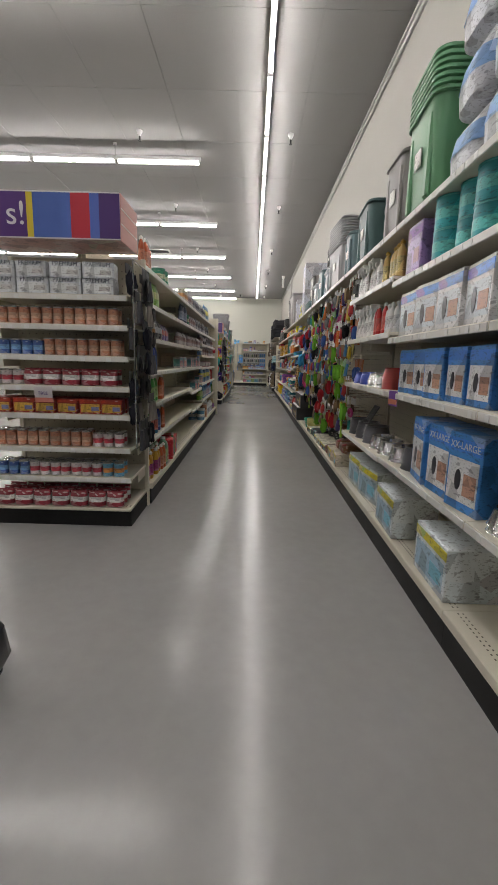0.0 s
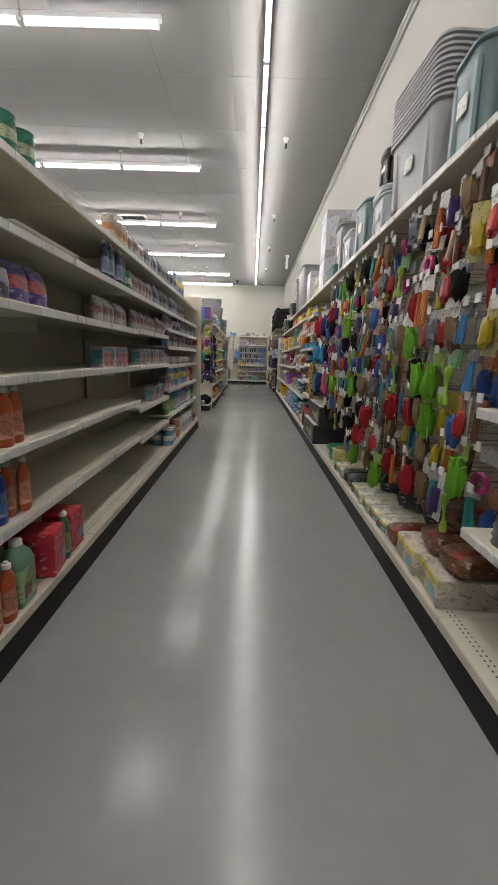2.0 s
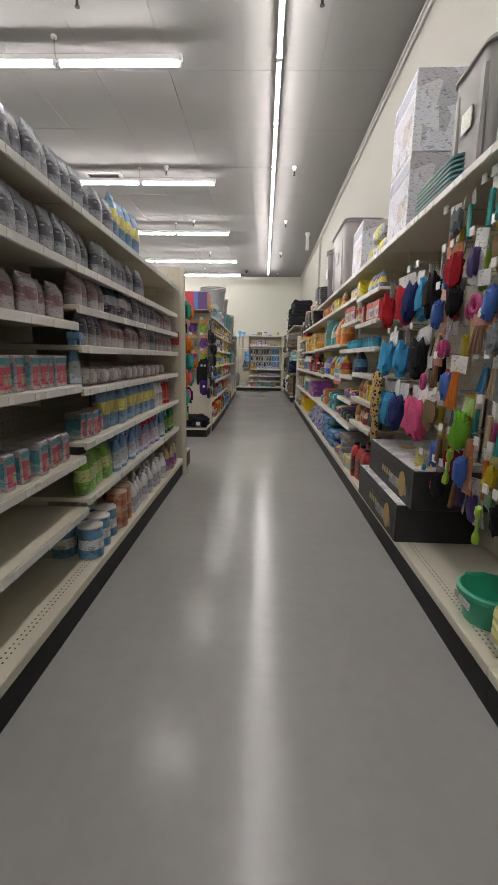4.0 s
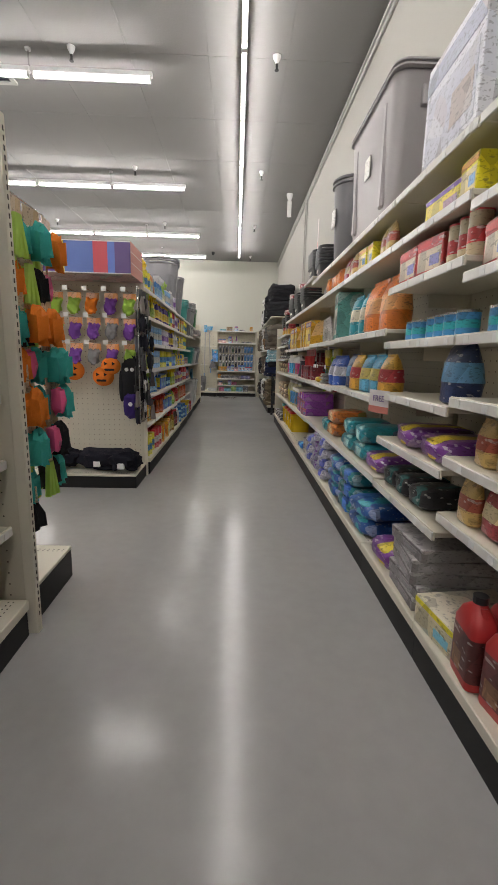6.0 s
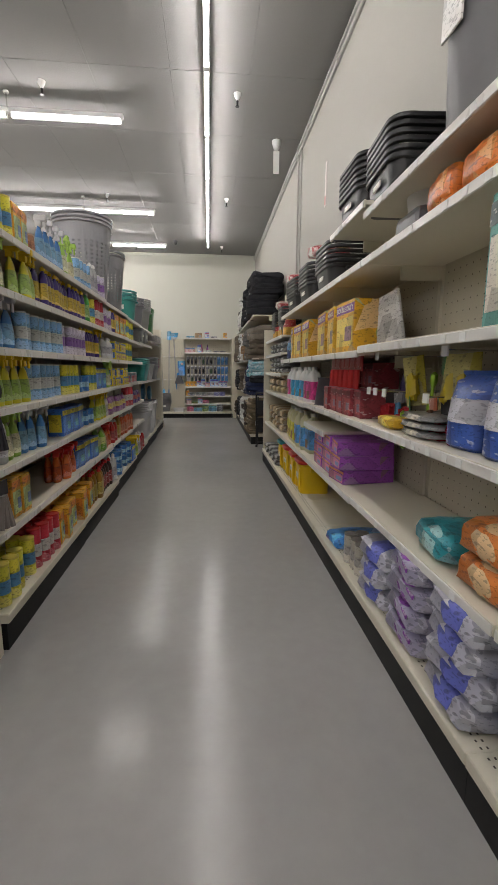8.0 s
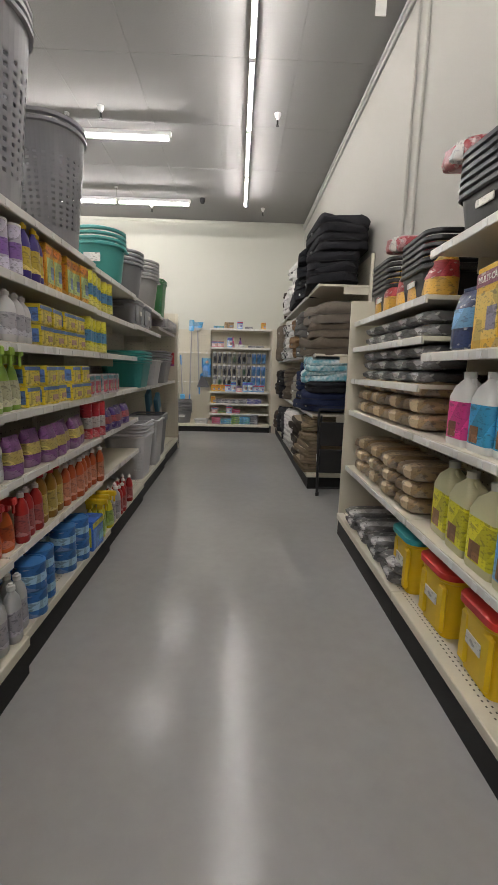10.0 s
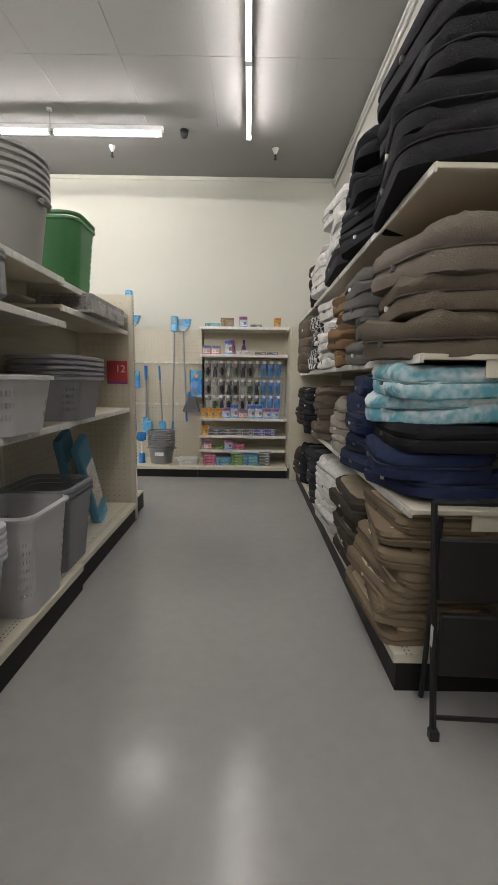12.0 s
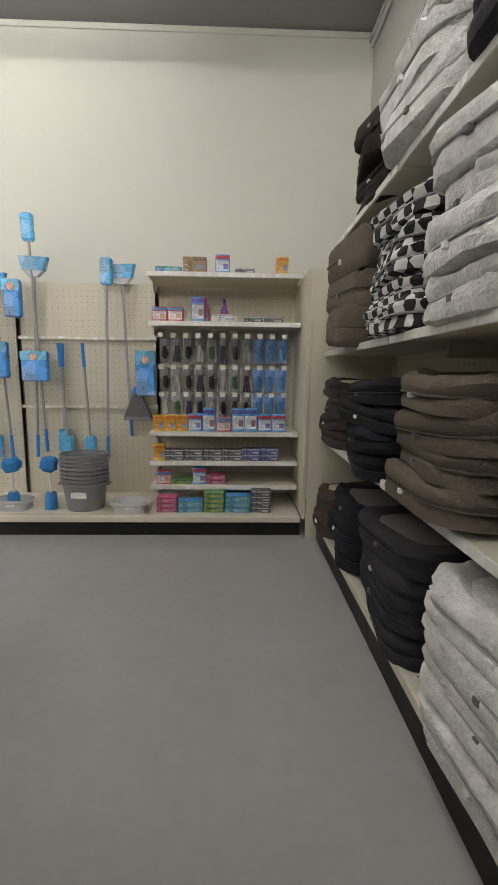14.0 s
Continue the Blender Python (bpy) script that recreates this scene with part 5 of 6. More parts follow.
EF, EX0, EX1 = 0.26, -1.59, -0.65
fill_y(EF, EX0 + 0.02, EX1, 1.56, [(prem, 4, 1, 2)])
fill_y(EF, EX0, EX1, 1.37, [(tinr, 13, 2, 1)])
fill_y(EF, EX0, EX1, 1.17, [(tinb, 5, 2, 1), (tinr, 8, 2, 1)])
fill_y(EF, EX0, EX1, 0.97, [(tinw, 3, 2, 1), (packr, 6, 2, 1)])
fill_y(EF, EX0, EX1, 0.78, [(redsn, 7, 2, 1)])
fill_y(EF, EX0, EX1, 0.55, [(tinr, 9, 2, 1), (tinw, 4, 2, 1)])
fill_y(EF, EX0, EX1, 0.34, [(tinb, 3, 2, 1), (tinw, 7, 2, 1), (canb, 4, 2, 1)])
fill_y(EF - 0.04, EX0, EX1, 0.13, [(packr, 8, 3, 1)])
tag = thing("shelf_sign", pose(-1.2, 0.235, 0.86, 8), "white and salmon hanging price sign reading FREE", "sign", "hanging price signs")
part("card", bx(-0.06, 0.06, 0, 0.002, 0, 0.1), plain((0.7, 0.66, 0.66)), tag)
part("foot_stripe", bx(-0.06, 0.06, -0.002, 0, 0, 0.03), plain((0.6, 0.2, 0.16)), tag)
words("FREE", 0.03, plain((0.12, 0.06, 0.25)), tag, pose(0, -0.003, 0.06, 90))
tag2 = thing("shelf_sign", pose(XSR - 0.03, 7.38, 0.93, 0, 0, -70), "white and salmon hanging price sign reading FREE", "sign", "hanging price signs")
part("card", bx(-0.08, 0.08, 0, 0.002, 0, 0.12), plain((0.7, 0.66, 0.66)), tag2)
part("foot_stripe", bx(-0.08, 0.08, -0.002, 0, 0, 0.035), plain((0.6, 0.2, 0.16)), tag2)
words("FREE", 0.045, plain((0.12, 0.06, 0.25)), tag2, pose(0, -0.003, 0.075, 90))
tag3 = thing("shelf_sign", pose(XSR - 0.02, -0.02, 0.92, 0, 0, -80), "small purple and orange shelf sign", "sign", "hanging price signs")
part("card", bx(-0.05, 0.05, 0, 0.002, 0, 0.09), plain((0.15, 0.05, 0.3)), tag3)
part("foot_stripe", bx(-0.05, 0.05, -0.002, 0, 0.01, 0.04), plain((0.6, 0.2, 0.1)), tag3)


def wire_rack(x, y0, y1, z0, z1, kinds, label, side=1):
    """A hanging wire side rack, in the plane x, with goods clipped to it on both sides."""
    o = thing("wire_rack", pose(x, 0, 0), label, "wire rack", "wire side racks")
    for y in (y0, y1):
        part("upright_wire", rod((0, y, z0), (0, y, z1), 0.005, 6), STEEL, o)
    z, i = z0, 0
    while z <= z1 + 0.001:
        part("cross_wire", rod((0, y0, z), (0, y1, z), 0.004, 5), STEEL, o)
        z += (z1 - z0) / 7
    for r in range(7):
        zz = z1 - 0.02 - r * (z1 - z0) / 7.2
        for q in range(5):
            k = random.choice(kinds)
            k.put(pose(x + random.choice((0.02, -0.04)), y0 + (0.05 + 0.2 * q) * (y1 - y0) * 1.1, zz, 0, 0, 90 + random.uniform(-10, 10)))
    return o


dk = [hangpack(0.1, 0.2, (0.03, 0.03, 0.035), c, 0.03, "dark hair accessory pack clipped to a wire rack", s) for c, s in ((BLACK, 0), ((0.05, 0.05, 0.06), 2), ((0.02, 0.02, 0.03), 1), ((0.25, 0.22, 0.2), 2))]
wire_rack(-0.6, 0.28, 0.7, 0.55, 1.78, dk, "chrome wire side rack hung with dark accessories")

st = thing("display_stand", pose(-0.9, -1.42, 0), "purple display card over a low black wheeled base", "display stand")
part("base", rings(bmesh.new(), [rrect(0.42, 0.42, 0.05, 0.05), rrect(0.46, 0.46, 0.06, 0.09), rrect(0.44, 0.44, 0.06, 0.2), rrect(0.36, 0.36, 0.05, 0.24)]), plastic(BLACK), st, smooth=True)
for sx in (-0.17, 0.17):
    for sy in (-0.17, 0.17):
        part("castor", lathe([(0.028, -0.012), (0.03, 0.0), (0.028, 0.012)], 14), plastic(BLACK), st).matrix_basis = pose(sx, sy, 0.03, 90)
part("post", rod((0, 0, 0.24), (0, 0, 0.66), 0.02, 10), BLACKM, st)
part("card", bx(-0.2, 0.24, -0.012, 0.012, 0.44, 0.68, bev=0.004), plain((0.06, 0.04, 0.28)), st, "purple printed card")
part("card_edge", bx(0.24, 0.248, -0.014, 0.014, 0.435, 0.685, bev=0.002), plain((0.6, 0.6, 0.62)), st)

# second endcap: autumn goods on pegboard
gondola(pose(-1.12, 9.42, 0), 0.97, 0.49, (), height=1.87, base=0.13, lip=0.02, group="aisle endcaps", label="pegboard endcap unit hung with autumn novelties")
header_sign(-1.61, -0.64, 8.97, 0.45, 1.87, 2.13, BANDS, (0.55, 0.2, 0.16))
aut = [hangpack(0.12, 0.2, (0.6, 0.25, 0.08), c, 0.07, l, 1) for c, l in ((ORANGE, "orange autumn novelty on a peg"), (BLACK, "black autumn novelty on a peg"), ((0.25, 0.25, 0.25), "grey autumn novelty on a peg"), (LGREEN, "green autumn novelty on a peg"), (PURPLE, "purple autumn novelty on a peg"))]
for z in (1.75, 1.53, 1.3):
    for i in range(6):
        x = -1.55 + i * 0.165
        HOOK.put(pose(x, 9.405, z))
        random.choice(aut).put(pose(x, 9.25, z, random.uniform(-3, 3), 0, random.uniform(-8, 8)))


def pumpkin(x, z, y=9.22, r=0.1):
    o = thing("pumpkin_toy", pose(x, y, z), "round orange plush pumpkin with a black face", "plush toy", "pumpkin toys")
    bm = bmesh.new()
    bmesh.ops.create_uvsphere(bm, u_segments=24, v_segments=12, radius=r)
    for v in bm.verts:
        a = math.atan2(v.co.y, v.co.x)
        k = 1 - 0.07 * abs(math.sin(4 * a))
        v.co.x *= k
        v.co.y *= k * 0.7
        v.co.z *= 0.9
    part("body", bm, fabric((0.7, 0.18, 0.02)), o, smooth=True)
    part("stem", lathe([(0.02, r * 0.8), (0.012, r * 1.15)], 8), fabric(GREEN), o)
    for s in (-1, 1):
        part("eye", lathe([(0.02, 0), (0.002, 0.006)], 3), fabric(BLACK), o).matrix_basis = pose(s * 0.035, -r * 0.66, 0.02, 90)
    part("mouth", bx(-0.045, 0.045, -r * 0.68, -r * 0.6, -0.045, -0.025, bev=0.004), fabric(BLACK), o)


pumpkin(-0.98, 1.0)
pumpkin(-0.9, 1.1, 9.2, 0.09)
pumpkin(-1.25, 1.05)
pumpkin(-1.45, 0.95)
bl = thing("plush_toy", pose(-0.72, 9.2, 0.75), "black plush toy with white eyes hanging on pegs", "plush toy")
part("body", cushion(0.16, 0.1, 0.42, 18, 2, 0.25, p=0.8), fabric(BLACK), bl, smooth=True)
for s in (-1, 1):
    part("eye", lathe([(0.018, 0), (0.012, 0.008)], 12), fabric(WH), bl).matrix_basis = pose(s * 0.025, -0.052, 0.32, 90)
    part("arm", cushion(0.05, 0.05, 0.28, 10, 5, 0.2, p=0.8), fabric(BLACK), bl, smooth=True).location = (s * 0.085, 0, 0.02)
pt = thing("plush_toy", pose(-0.7, 9.12, 0.62), "purple plush toy with one white eye", "plush toy")
part("body", cushion(0.15, 0.1, 0.22, 16, 8, 0.2, p=0.8), fabric((0.04, 0.02, 0.14)), pt, smooth=True)
part("eye", lathe([(0.02, 0), (0.012, 0.008)], 12), fabric(WH), pt).matrix_basis = pose(0, -0.052, 0.14, 90)
for x, w, y in ((-1.0, 0.42, 9.16), (-0.76, 0.26, 9.08), (-1.4, 0.36, 9.15)):
    hp = thing("folded_costume", pose(x, y, 0.131, 0, 0, random.uniform(-15, 15)), "heap of folded black costumes with a white tag", "costume", "folded costumes")
    part("cloth", cushion(w, 0.28, 0.17, 22, x, 0.4, p=0.7), fabric((0.012, 0.012, 0.02)), hp, smooth=True)
    part("tag", bx(-0.03, 0.03, -0.16, -0.13, 0.05, 0.1, bev=0.002), plain(WH), hp)
wire_rack(-0.6, 9.02, 9.46, 0.6, 1.78, dk, "chrome wire side rack hung with dark accessories")
wtag = [hangpack(0.035, 0.12, WH, WH, 0.012, "small white tag strip on a rack", 0)]
for z in (1.72, 0.98, 0.8):
    wtag[0].put(pose(-0.58, 9.15, z, 0, 0, 60))
# far end of the first gondola
for yy in (6.83, 16.93):
    ep = thing("end_panel", pose(-0.83 if yy < 10 else -0.95, yy, 0), "almond pegboard end panel with slotted upright", "panel", "gondola end panels")
    part("panel", bx(-0.26, 0.21, -0.012, 0.012, 0.02, 2.03, bev=0.002), PANEL, ep)
    ph = part("perforation", peg_holes(0.44, 0.1, 2.0), HOLE, ep)
    ph.location = (-0.02, -0.0128, 0)
    part("upright", bx(0.21, 0.255, -0.02, 0.02, 0.0, 2.03, bev=0.003), SHELF, ep)
    sl = bmesh.new()
    for i in range(60):
        box(sl, 0.2555, 0.2565, -0.004, 0.004, 0.08 + i * 0.032, 0.098 + i * 0.032)
    part("slot_strip", sl, HOLE, ep)
gondola(pose(-1.12, 6.86, 0, 0, 0, 180), 1.0, 0.48, (), height=1.87, base=0.17, lip=0.02, group="aisle endcaps", label="low endcap base behind the gondola with hanging toys")
gondola(pose(-1.24, 16.96, 0, 0, 0, 180), 1.0, 0.4, (), height=1.87, base=0.17, lip=0.02, group="aisle endcaps", label="low endcap base behind the gondola with hanging toys")
bright = [hangpack(0.12, 0.24, TAN, c, 0.07, "bright novelty toy on a peg hook", s) for c, s in ((ORANGE, 1), ((0.05, 0.4, 0.35), 1), (LGREEN, 2), (PINK, 0), (BLACK, 1))]
for z in (1.75, 1.45, 1.15, 0.85, 0.6):
    for i in range(6):
        x = -1.55 + i * 0.17
        HOOK.put(pose(x, 6.88, z, 0, 0, 180))
        random.choice(bright).put(pose(x, 7.03, z, 0, 0, 180 + random.uniform(-9, 9)))
wire_rack(-0.68, 7.02, 7.38, 0.55, 1.85, bright, "chrome wire side rack hung with bright novelty toys")
rs = thing("shelf_sign", pose(-0.84, 16.9, 1.36), "red square price sign with white figures 12", "sign", "hanging price signs")
part("card", bx(-0.09, 0.09, -0.004, 0, -0.1, 0.1), plain((0.5, 0.04, 0.05)), rs)
part("foot_stripe", bx(-0.09, 0.09, -0.006, -0.004, -0.1, -0.07), plain((0.25, 0.05, 0.2)), rs)
words("12", 0.09, plain(WH), rs, pose(0.03, -0.006, 0.03, 90))
rs2 = thing("shelf_sign", pose(-0.68, 6.8, 1.37), "small red and white price sign", "sign", "hanging price signs")
part("card", bx(-0.05, 0.05, -0.004, 0, -0.06, 0.06), plain((0.5, 0.05, 0.06)), rs2)
part("text_bar", bx(-0.035, 0.035, -0.006, -0.004, 0.0, 0.02), plain(WH), rs2)

# ---- first gondola: cleaning and laundry goods ----
dish = [bottle(c, WH, l, 0.04, 0.23, 0.6, d) for c, l, d in (((0.02, 0.05, 0.3), (0.1, 0.2, 0.5), "deep blue dish soap bottle with white cap"), ((0.05, 0.3, 0.06), (0.3, 0.5, 0.2), "green dish soap bottle with white cap"), ((0.5, 0.1, 0.03), (0.6, 0.25, 0.15), "red-orange dish soap bottle with white cap"), ((0.02, 0.16, 0.32), (0.4, 0.1, 0.08), "teal blue dish soap bottle with a red label"), ((0.55, 0.3, 0.03), (0.35, 0.05, 0.2), "amber dish soap bottle with a dark label"), ((0.03, 0.05, 0.1), (0.25, 0.3, 0.4), "dark bottle of dish soap with silver label"))]
dB, dG, dR, dT, dA, dK = dish
gbag = bag(0.15, 0.08, 0.2, (0.2, 0.45, 0.06), (0.45, 0.5, 0.2), "green and yellow pouch of dishwasher pods")
kbag = bag(0.14, 0.08, 0.17, (0.04, 0.04, 0.06), (0.4, 0.4, 0.45), "black and white detergent pouch")
pbag = bag(0.15, 0.08, 0.16, (0.1, 0.06, 0.25), (0.4, 0.1, 0.1), "dark purple detergent pouch")
gtub = can((0.03, 0.2, 0.12), (0.4, 0.45, 0.3), 0.065, 0.13, "green tub of detergent pods", (0.04, 0.2, 0.14))
wtub = can((0.55, 0.5, 0.42), (0.5, 0.25, 0.1), 0.04, 0.14, "cream canister with a printed band", WH)
rbox = carton(0.16, 0.14, 0.2, (0.45, 0.03, 0.04), (0.5, 0.05, 0.06), (0.4, 0.02, 0.04), "red handled detergent box")
grb = bottle((0.02, 0.16, 0.06), WH, (0.25, 0.4, 0.1), 0.035, 0.24, 0.7, "dark green pine cleaner bottle")
bigg = jug((0.15, 0.3, 0.2), (0.3, 0.45, 0.2), WH, 0.14, 0.26, "pale green jug of cleaner")
soapbox = carton(0.05, 0.09, 0.13, (0.45, 0.4, 0.42), (0.55, 0.1, 0.15), (0.1, 0.3, 0.35), "small upright soap carton")
airf = hangpack(0.09, 0.17, (0.4, 0.4, 0.44), (0.2, 0.18, 0.2), 0.05, "boxed air freshener")
gpk = bag(0.09, 0.06, 0.17, (0.3, 0.32, 0.36), (0.1, 0.1, 0.13), "grey blister pack of air freshener")
lpk = bag(0.1, 0.07, 0.15, (0.42, 0.38, 0.4), (0.25, 0.15, 0.15), "pale wrapped multipack of fresheners")
bspray = spray((0.16, 0.33, 0.6), (0.18, 0.36, 0.62), (0.5, 0.55, 0.6), 0.1, 0.26, "light blue fabric freshener spray bottle")
rspray = spray((0.3, 0.36, 0.6), RED, (0.5, 0.4, 0.5), 0.1, 0.26, "pale blue spray bottle with red trigger")
bpouch = bag(0.12, 0.07, 0.24, (0.16, 0.3, 0.5), (0.6, 0.55, 0.15), "light blue and yellow laundry bead pouch")
wbl = bottle((0.68, 0.68, 0.68), (0.7, 0.7, 0.7), (0.5, 0.5, 0.55), 0.04, 0.2, 0.9, "white bottle with plain cap")
ltub = can((0.5, 0.25, 0.14), (0.4, 0.18, 0.1), 0.06, 0.11, "amber jar of scented gel", (0.55, 0.4, 0.3))
btub = can((0.1, 0.25, 0.4), (0.6, 0.62, 0.65), 0.062, 0.17, "white and blue canister on the deck", WH)
clearpk = sack(0.14, 0.16, 0.09, (0.5, 0.48, 0.48), (0.4, 0.15, 0.2), "clear-wrapped pack of scent refills", 16)
A0 = 0.77
for z, runs in ((1.86, [(None, 0.1), (dR, 4, 3), (None, 0.35), (gtub, 2, 2), (None, 0.9), (wtub, 5, 2), (lpk, 4, 2), (gpk, 16, 2), (bpouch, 4, 1)]),
                (1.6, [(gbag, 4, 2), (None, 1.2), (dK, 6, 2), (gtub, 2), (lpk, 5, 2), (gpk, 20, 2)]),
                (1.33, [(gtub, 3, 2), (wtub, 1, 2), (kbag, 2, 2), (pbag, 2, 2), (None, 0.6), (lpk, 6, 2)]),
                (1.06, [(dK, 3, 3), (dB, 4, 3), (None, 1.2), (soapbox, 10, 2)]),
                (0.79, [(dB, 3, 3), (None, 0.05), (dG, 3, 3), (dR, 3, 3), (None, 0.9)]),
                (0.5, [(dG, 3, 3), (dT, 3, 3), (None, 0.08), (dB, 1, 2), (dR, 2, 3)])):
    fill("L", z, A0, runs, y1=3.28 if z < 1.4 else 6.78)
fill("L", 0.17, A0, [(dA, 5, 3), (dR, 2, 2), (bigg, 1, 2), (None, 0.1), (rbox, 1, 2), (grb, 1), (rbox, 1)], True, y1=3.2)
fill("L", 1.34, 3.35, [(lpk, 10, 2)], y1=4.48)
fill("L", 1.06, 3.35, [(None, 0.1), (soapbox, 18, 2)], y1=4.48)
fill("L", 0.72, 3.9, [(soapbox, 10, 2)], y1=4.48)
for z, runs in ((1.42, [(lpk, 5, 2), (kbag, 3), (gpk, 6, 2), (gtub, 1), (lpk, 6)]), (1.24, [(gpk, 4, 2), (lpk, 8, 2), (gpk, 4), (lpk, 5)]), (1.04, [(bspray, 1), (clearpk, 12, 2)]), (0.78, [(soapbox, 6, 2), (bpouch, 9, 2), (wbot, 4, 2), (rbot, 3)]), (0.5, [(gbag, 3), (bspray, 5, 2), (rspray, 4, 1), (bspray, 3, 2), (grb, 6)])):
    fill("L", z, 4.53, runs, y1=6.78)
fill("L", 0.17, 4.5, [(btub, 3, 2), (ltub, 2, 2, 2), (wbl, 13, 4), (bottle((0.45, 0.35, 0.2), (0.5, 0.4, 0.25), (0.3, 0.1, 0.35), 0.04, 0.2, 0.8, "tan bottle with purple label"), 8, 3)], True, y1=6.76)

# ---- second gondola: cleaners, then bins and baskets ----
lys = can((0.2, 0.4, 0.65), (0.6, 0.62, 0.6), 0.036, 0.2, "light blue tall wipes canister", WH)
lysv = can((0.55, 0.52, 0.62), (0.3, 0.15, 0.5), 0.034, 0.19, "white and violet aerosol can", WH)
lemon = can((0.7, 0.58, 0.05), (0.1, 0.3, 0.55), 0.036, 0.2, "yellow wipes canister", (0.7, 0.6, 0.1))
fabul = bottle((0.05, 0.03, 0.22), YELLOW, (0.6, 0.45, 0.06), 0.034, 0.22, 0.7, "dark purple cleaner bottle with yellow label")
yspr = spray((0.65, 0.6, 0.03), YELLOW, (0.3, 0.45, 0.1), 0.09, 0.25, "yellow trigger spray cleaner")
gspr = spray((0.3, 0.5, 0.08), LGREEN, (0.6, 0.6, 0.4), 0.09, 0.25, "lime green trigger spray cleaner")
ospr = spray((0.6, 0.14, 0.03), RED, (0.5, 0.1, 0.03), 0.09, 0.22, "orange trigger spray cleaner")
bspr = spray((0.05, 0.2, 0.5), (0.6, 0.6, 0.62), (0.2, 0.4, 0.6), 0.09, 0.25, "blue trigger spray cleaner")
pine = bottle((0.3, 0.16, 0.02), RED, (0.5, 0.4, 0.1), 0.042, 0.25, 0.7, "amber pine cleaner bottle with red cap")
dkb = bottle((0.03, 0.012, 0.01), RED, (0.3, 0.05, 0.05), 0.038, 0.25, 0.8, "very dark brown bottle with red cap")
clr = bottle((0.5, 0.52, 0.52), WH, (0.4, 0.4, 0.45), 0.04, 0.24, 0.8, "clear cleaner bottle with pale label")
btubs = can((0.03, 0.14, 0.4), (0.3, 0.5, 0.7), 0.065, 0.12, "blue plastic tub of scrub cleaner", (0.05, 0.2, 0.5))
obx = carton(0.09, 0.1, 0.2, (0.7, 0.33, 0.03), (0.4, 0.5, 0.2), (0.6, 0.2, 0.03), "orange and green cleaning product box")
ybx = carton(0.14, 0.1, 0.09, (0.7, 0.5, 0.03), (0.6, 0.5, 0.1), (0.1, 0.2, 0.5), "yellow sponge pack")
bbx = carton(0.17, 0.1, 0.18, (0.04, 0.14, 0.5), (0.1, 0.25, 0.6), (0.7, 0.55, 0.05), "blue and yellow detergent box")
redc = can((0.45, 0.03, 0.05), (0.65, 0.62, 0.6), 0.036, 0.22, "red and white aerosol can", RED)
ppk = bag(0.11, 0.07, 0.17, (0.3, 0.12, 0.35), (0.6, 0.5, 0.15), "purple scrubber pack")
rbl = bottle((0.4, 0.02, 0.02), WH, (0.4, 0.1, 0.1), 0.035, 0.22, 0.8, "red drain cleaner bottle")
B0, B1 = 9.5, 14.15
for z, runs in ((1.86, [(yspr, 3, 2), (lemon, 3, 2), (obx, 2), (ltub, 1), (bspr, 4, 2), (gspr, 3), (lys, 6, 2), (clr, 3), (lysv, 3, 2)]),
                (1.6, [(gspr, 4, 2), (yspr, 4), (fabul, 13, 3), (dG, 2, 2), (lemon, 1), (None, 0.12), (redc, 3, 2), (lysv, 4, 2), (fabul, 3), (obx, 6, 2), (lemon, 7)]),
                (1.33, [(bspr, 6, 2), (lys, 8, 3), (lysv, 7, 3), (fabul, 6, 2), (yspr, 4, 2), (wbl, 4, 2), (ybx, 4, 1, 2), (lemon, 6)]),
                (1.06, [(yspr, 6, 2), (lys, 7, 2), (lemon, 4, 2), (btubs, 2, 2), (lemon, 3, 2), (bbx, 2, 1), (gspr, 3), (ybx, 5, 1, 2), (soapbox, 12)]),
                (0.79, [(clr, 3), (gspr, 2), (bspr, 3), (None, 0.3), (bbx, 3, 1), (btubs, 2), (yspr, 4), (wbl, 2), (ppk, 9, 2), (redc, 4), (pbag, 4)]),
                (0.5, [(dkb, 3), (obx, 2), (None, 0.35), (ospr, 6, 2), (bbx, 3), (gbag, 2), (ospr, 3), (rbl, 3), (pine, 3), (dR, 7)])):
    fill("L", z, B0, runs, y1=B1)
fill("L", 0.17, B0, [(lemon, 5, 2), (redc, 4, 2), (obx, 9, 3), (pine, 4, 2), (dkb, 4, 2), (clr, 3, 2), (btubs, 5, 2, 2), (bbx, 1), (yspr, 3, 2), (clr, 2), (rbl, 6, 2)], True, y1=B1)
hamper = round_bin(0.26, 0.72, (0.3, 0.3, 0.32), 3, "tall grey pierced laundry hampers, nested", pierced=True, sx=1.0)
hamper.put(pose(-0.92, 12.2, 1.862))
round_bin(0.2, 0.6, (0.27, 0.27, 0.29), 2, "slim grey laundry hamper", pierced=True).put(pose(-0.86, 12.85, 1.862))
round_bin(0.2, 0.3, (0.06, 0.32, 0.3), 4, "stack of teal round bins").put(pose(-0.89, 13.85, 1.862))
round_bin(0.22, 0.3, (0.24, 0.24, 0.26), 4, "stack of grey round bins").put(pose(-0.9, 14.45, 1.862))
round_bin(0.25, 0.34, (0.34, 0.34, 0.33), 6, "stack of large pale grey tubs").put(pose(-0.94, 15.3, 1.862))
basket(0.36, 0.34, 0.42, (0.05, 0.2, 0.07), 2, 0.09, "green pierced laundry basket").put(pose(-0.9, 15.98, 1.862, 0, 0, 90))
basket(0.46, 0.4, 0.24, (0.05, 0.34, 0.32), 4, 0.08, "stack of teal laundry baskets", rows=4).put(pose(-0.85, 14.45, 1.052, 0, 0, 90))
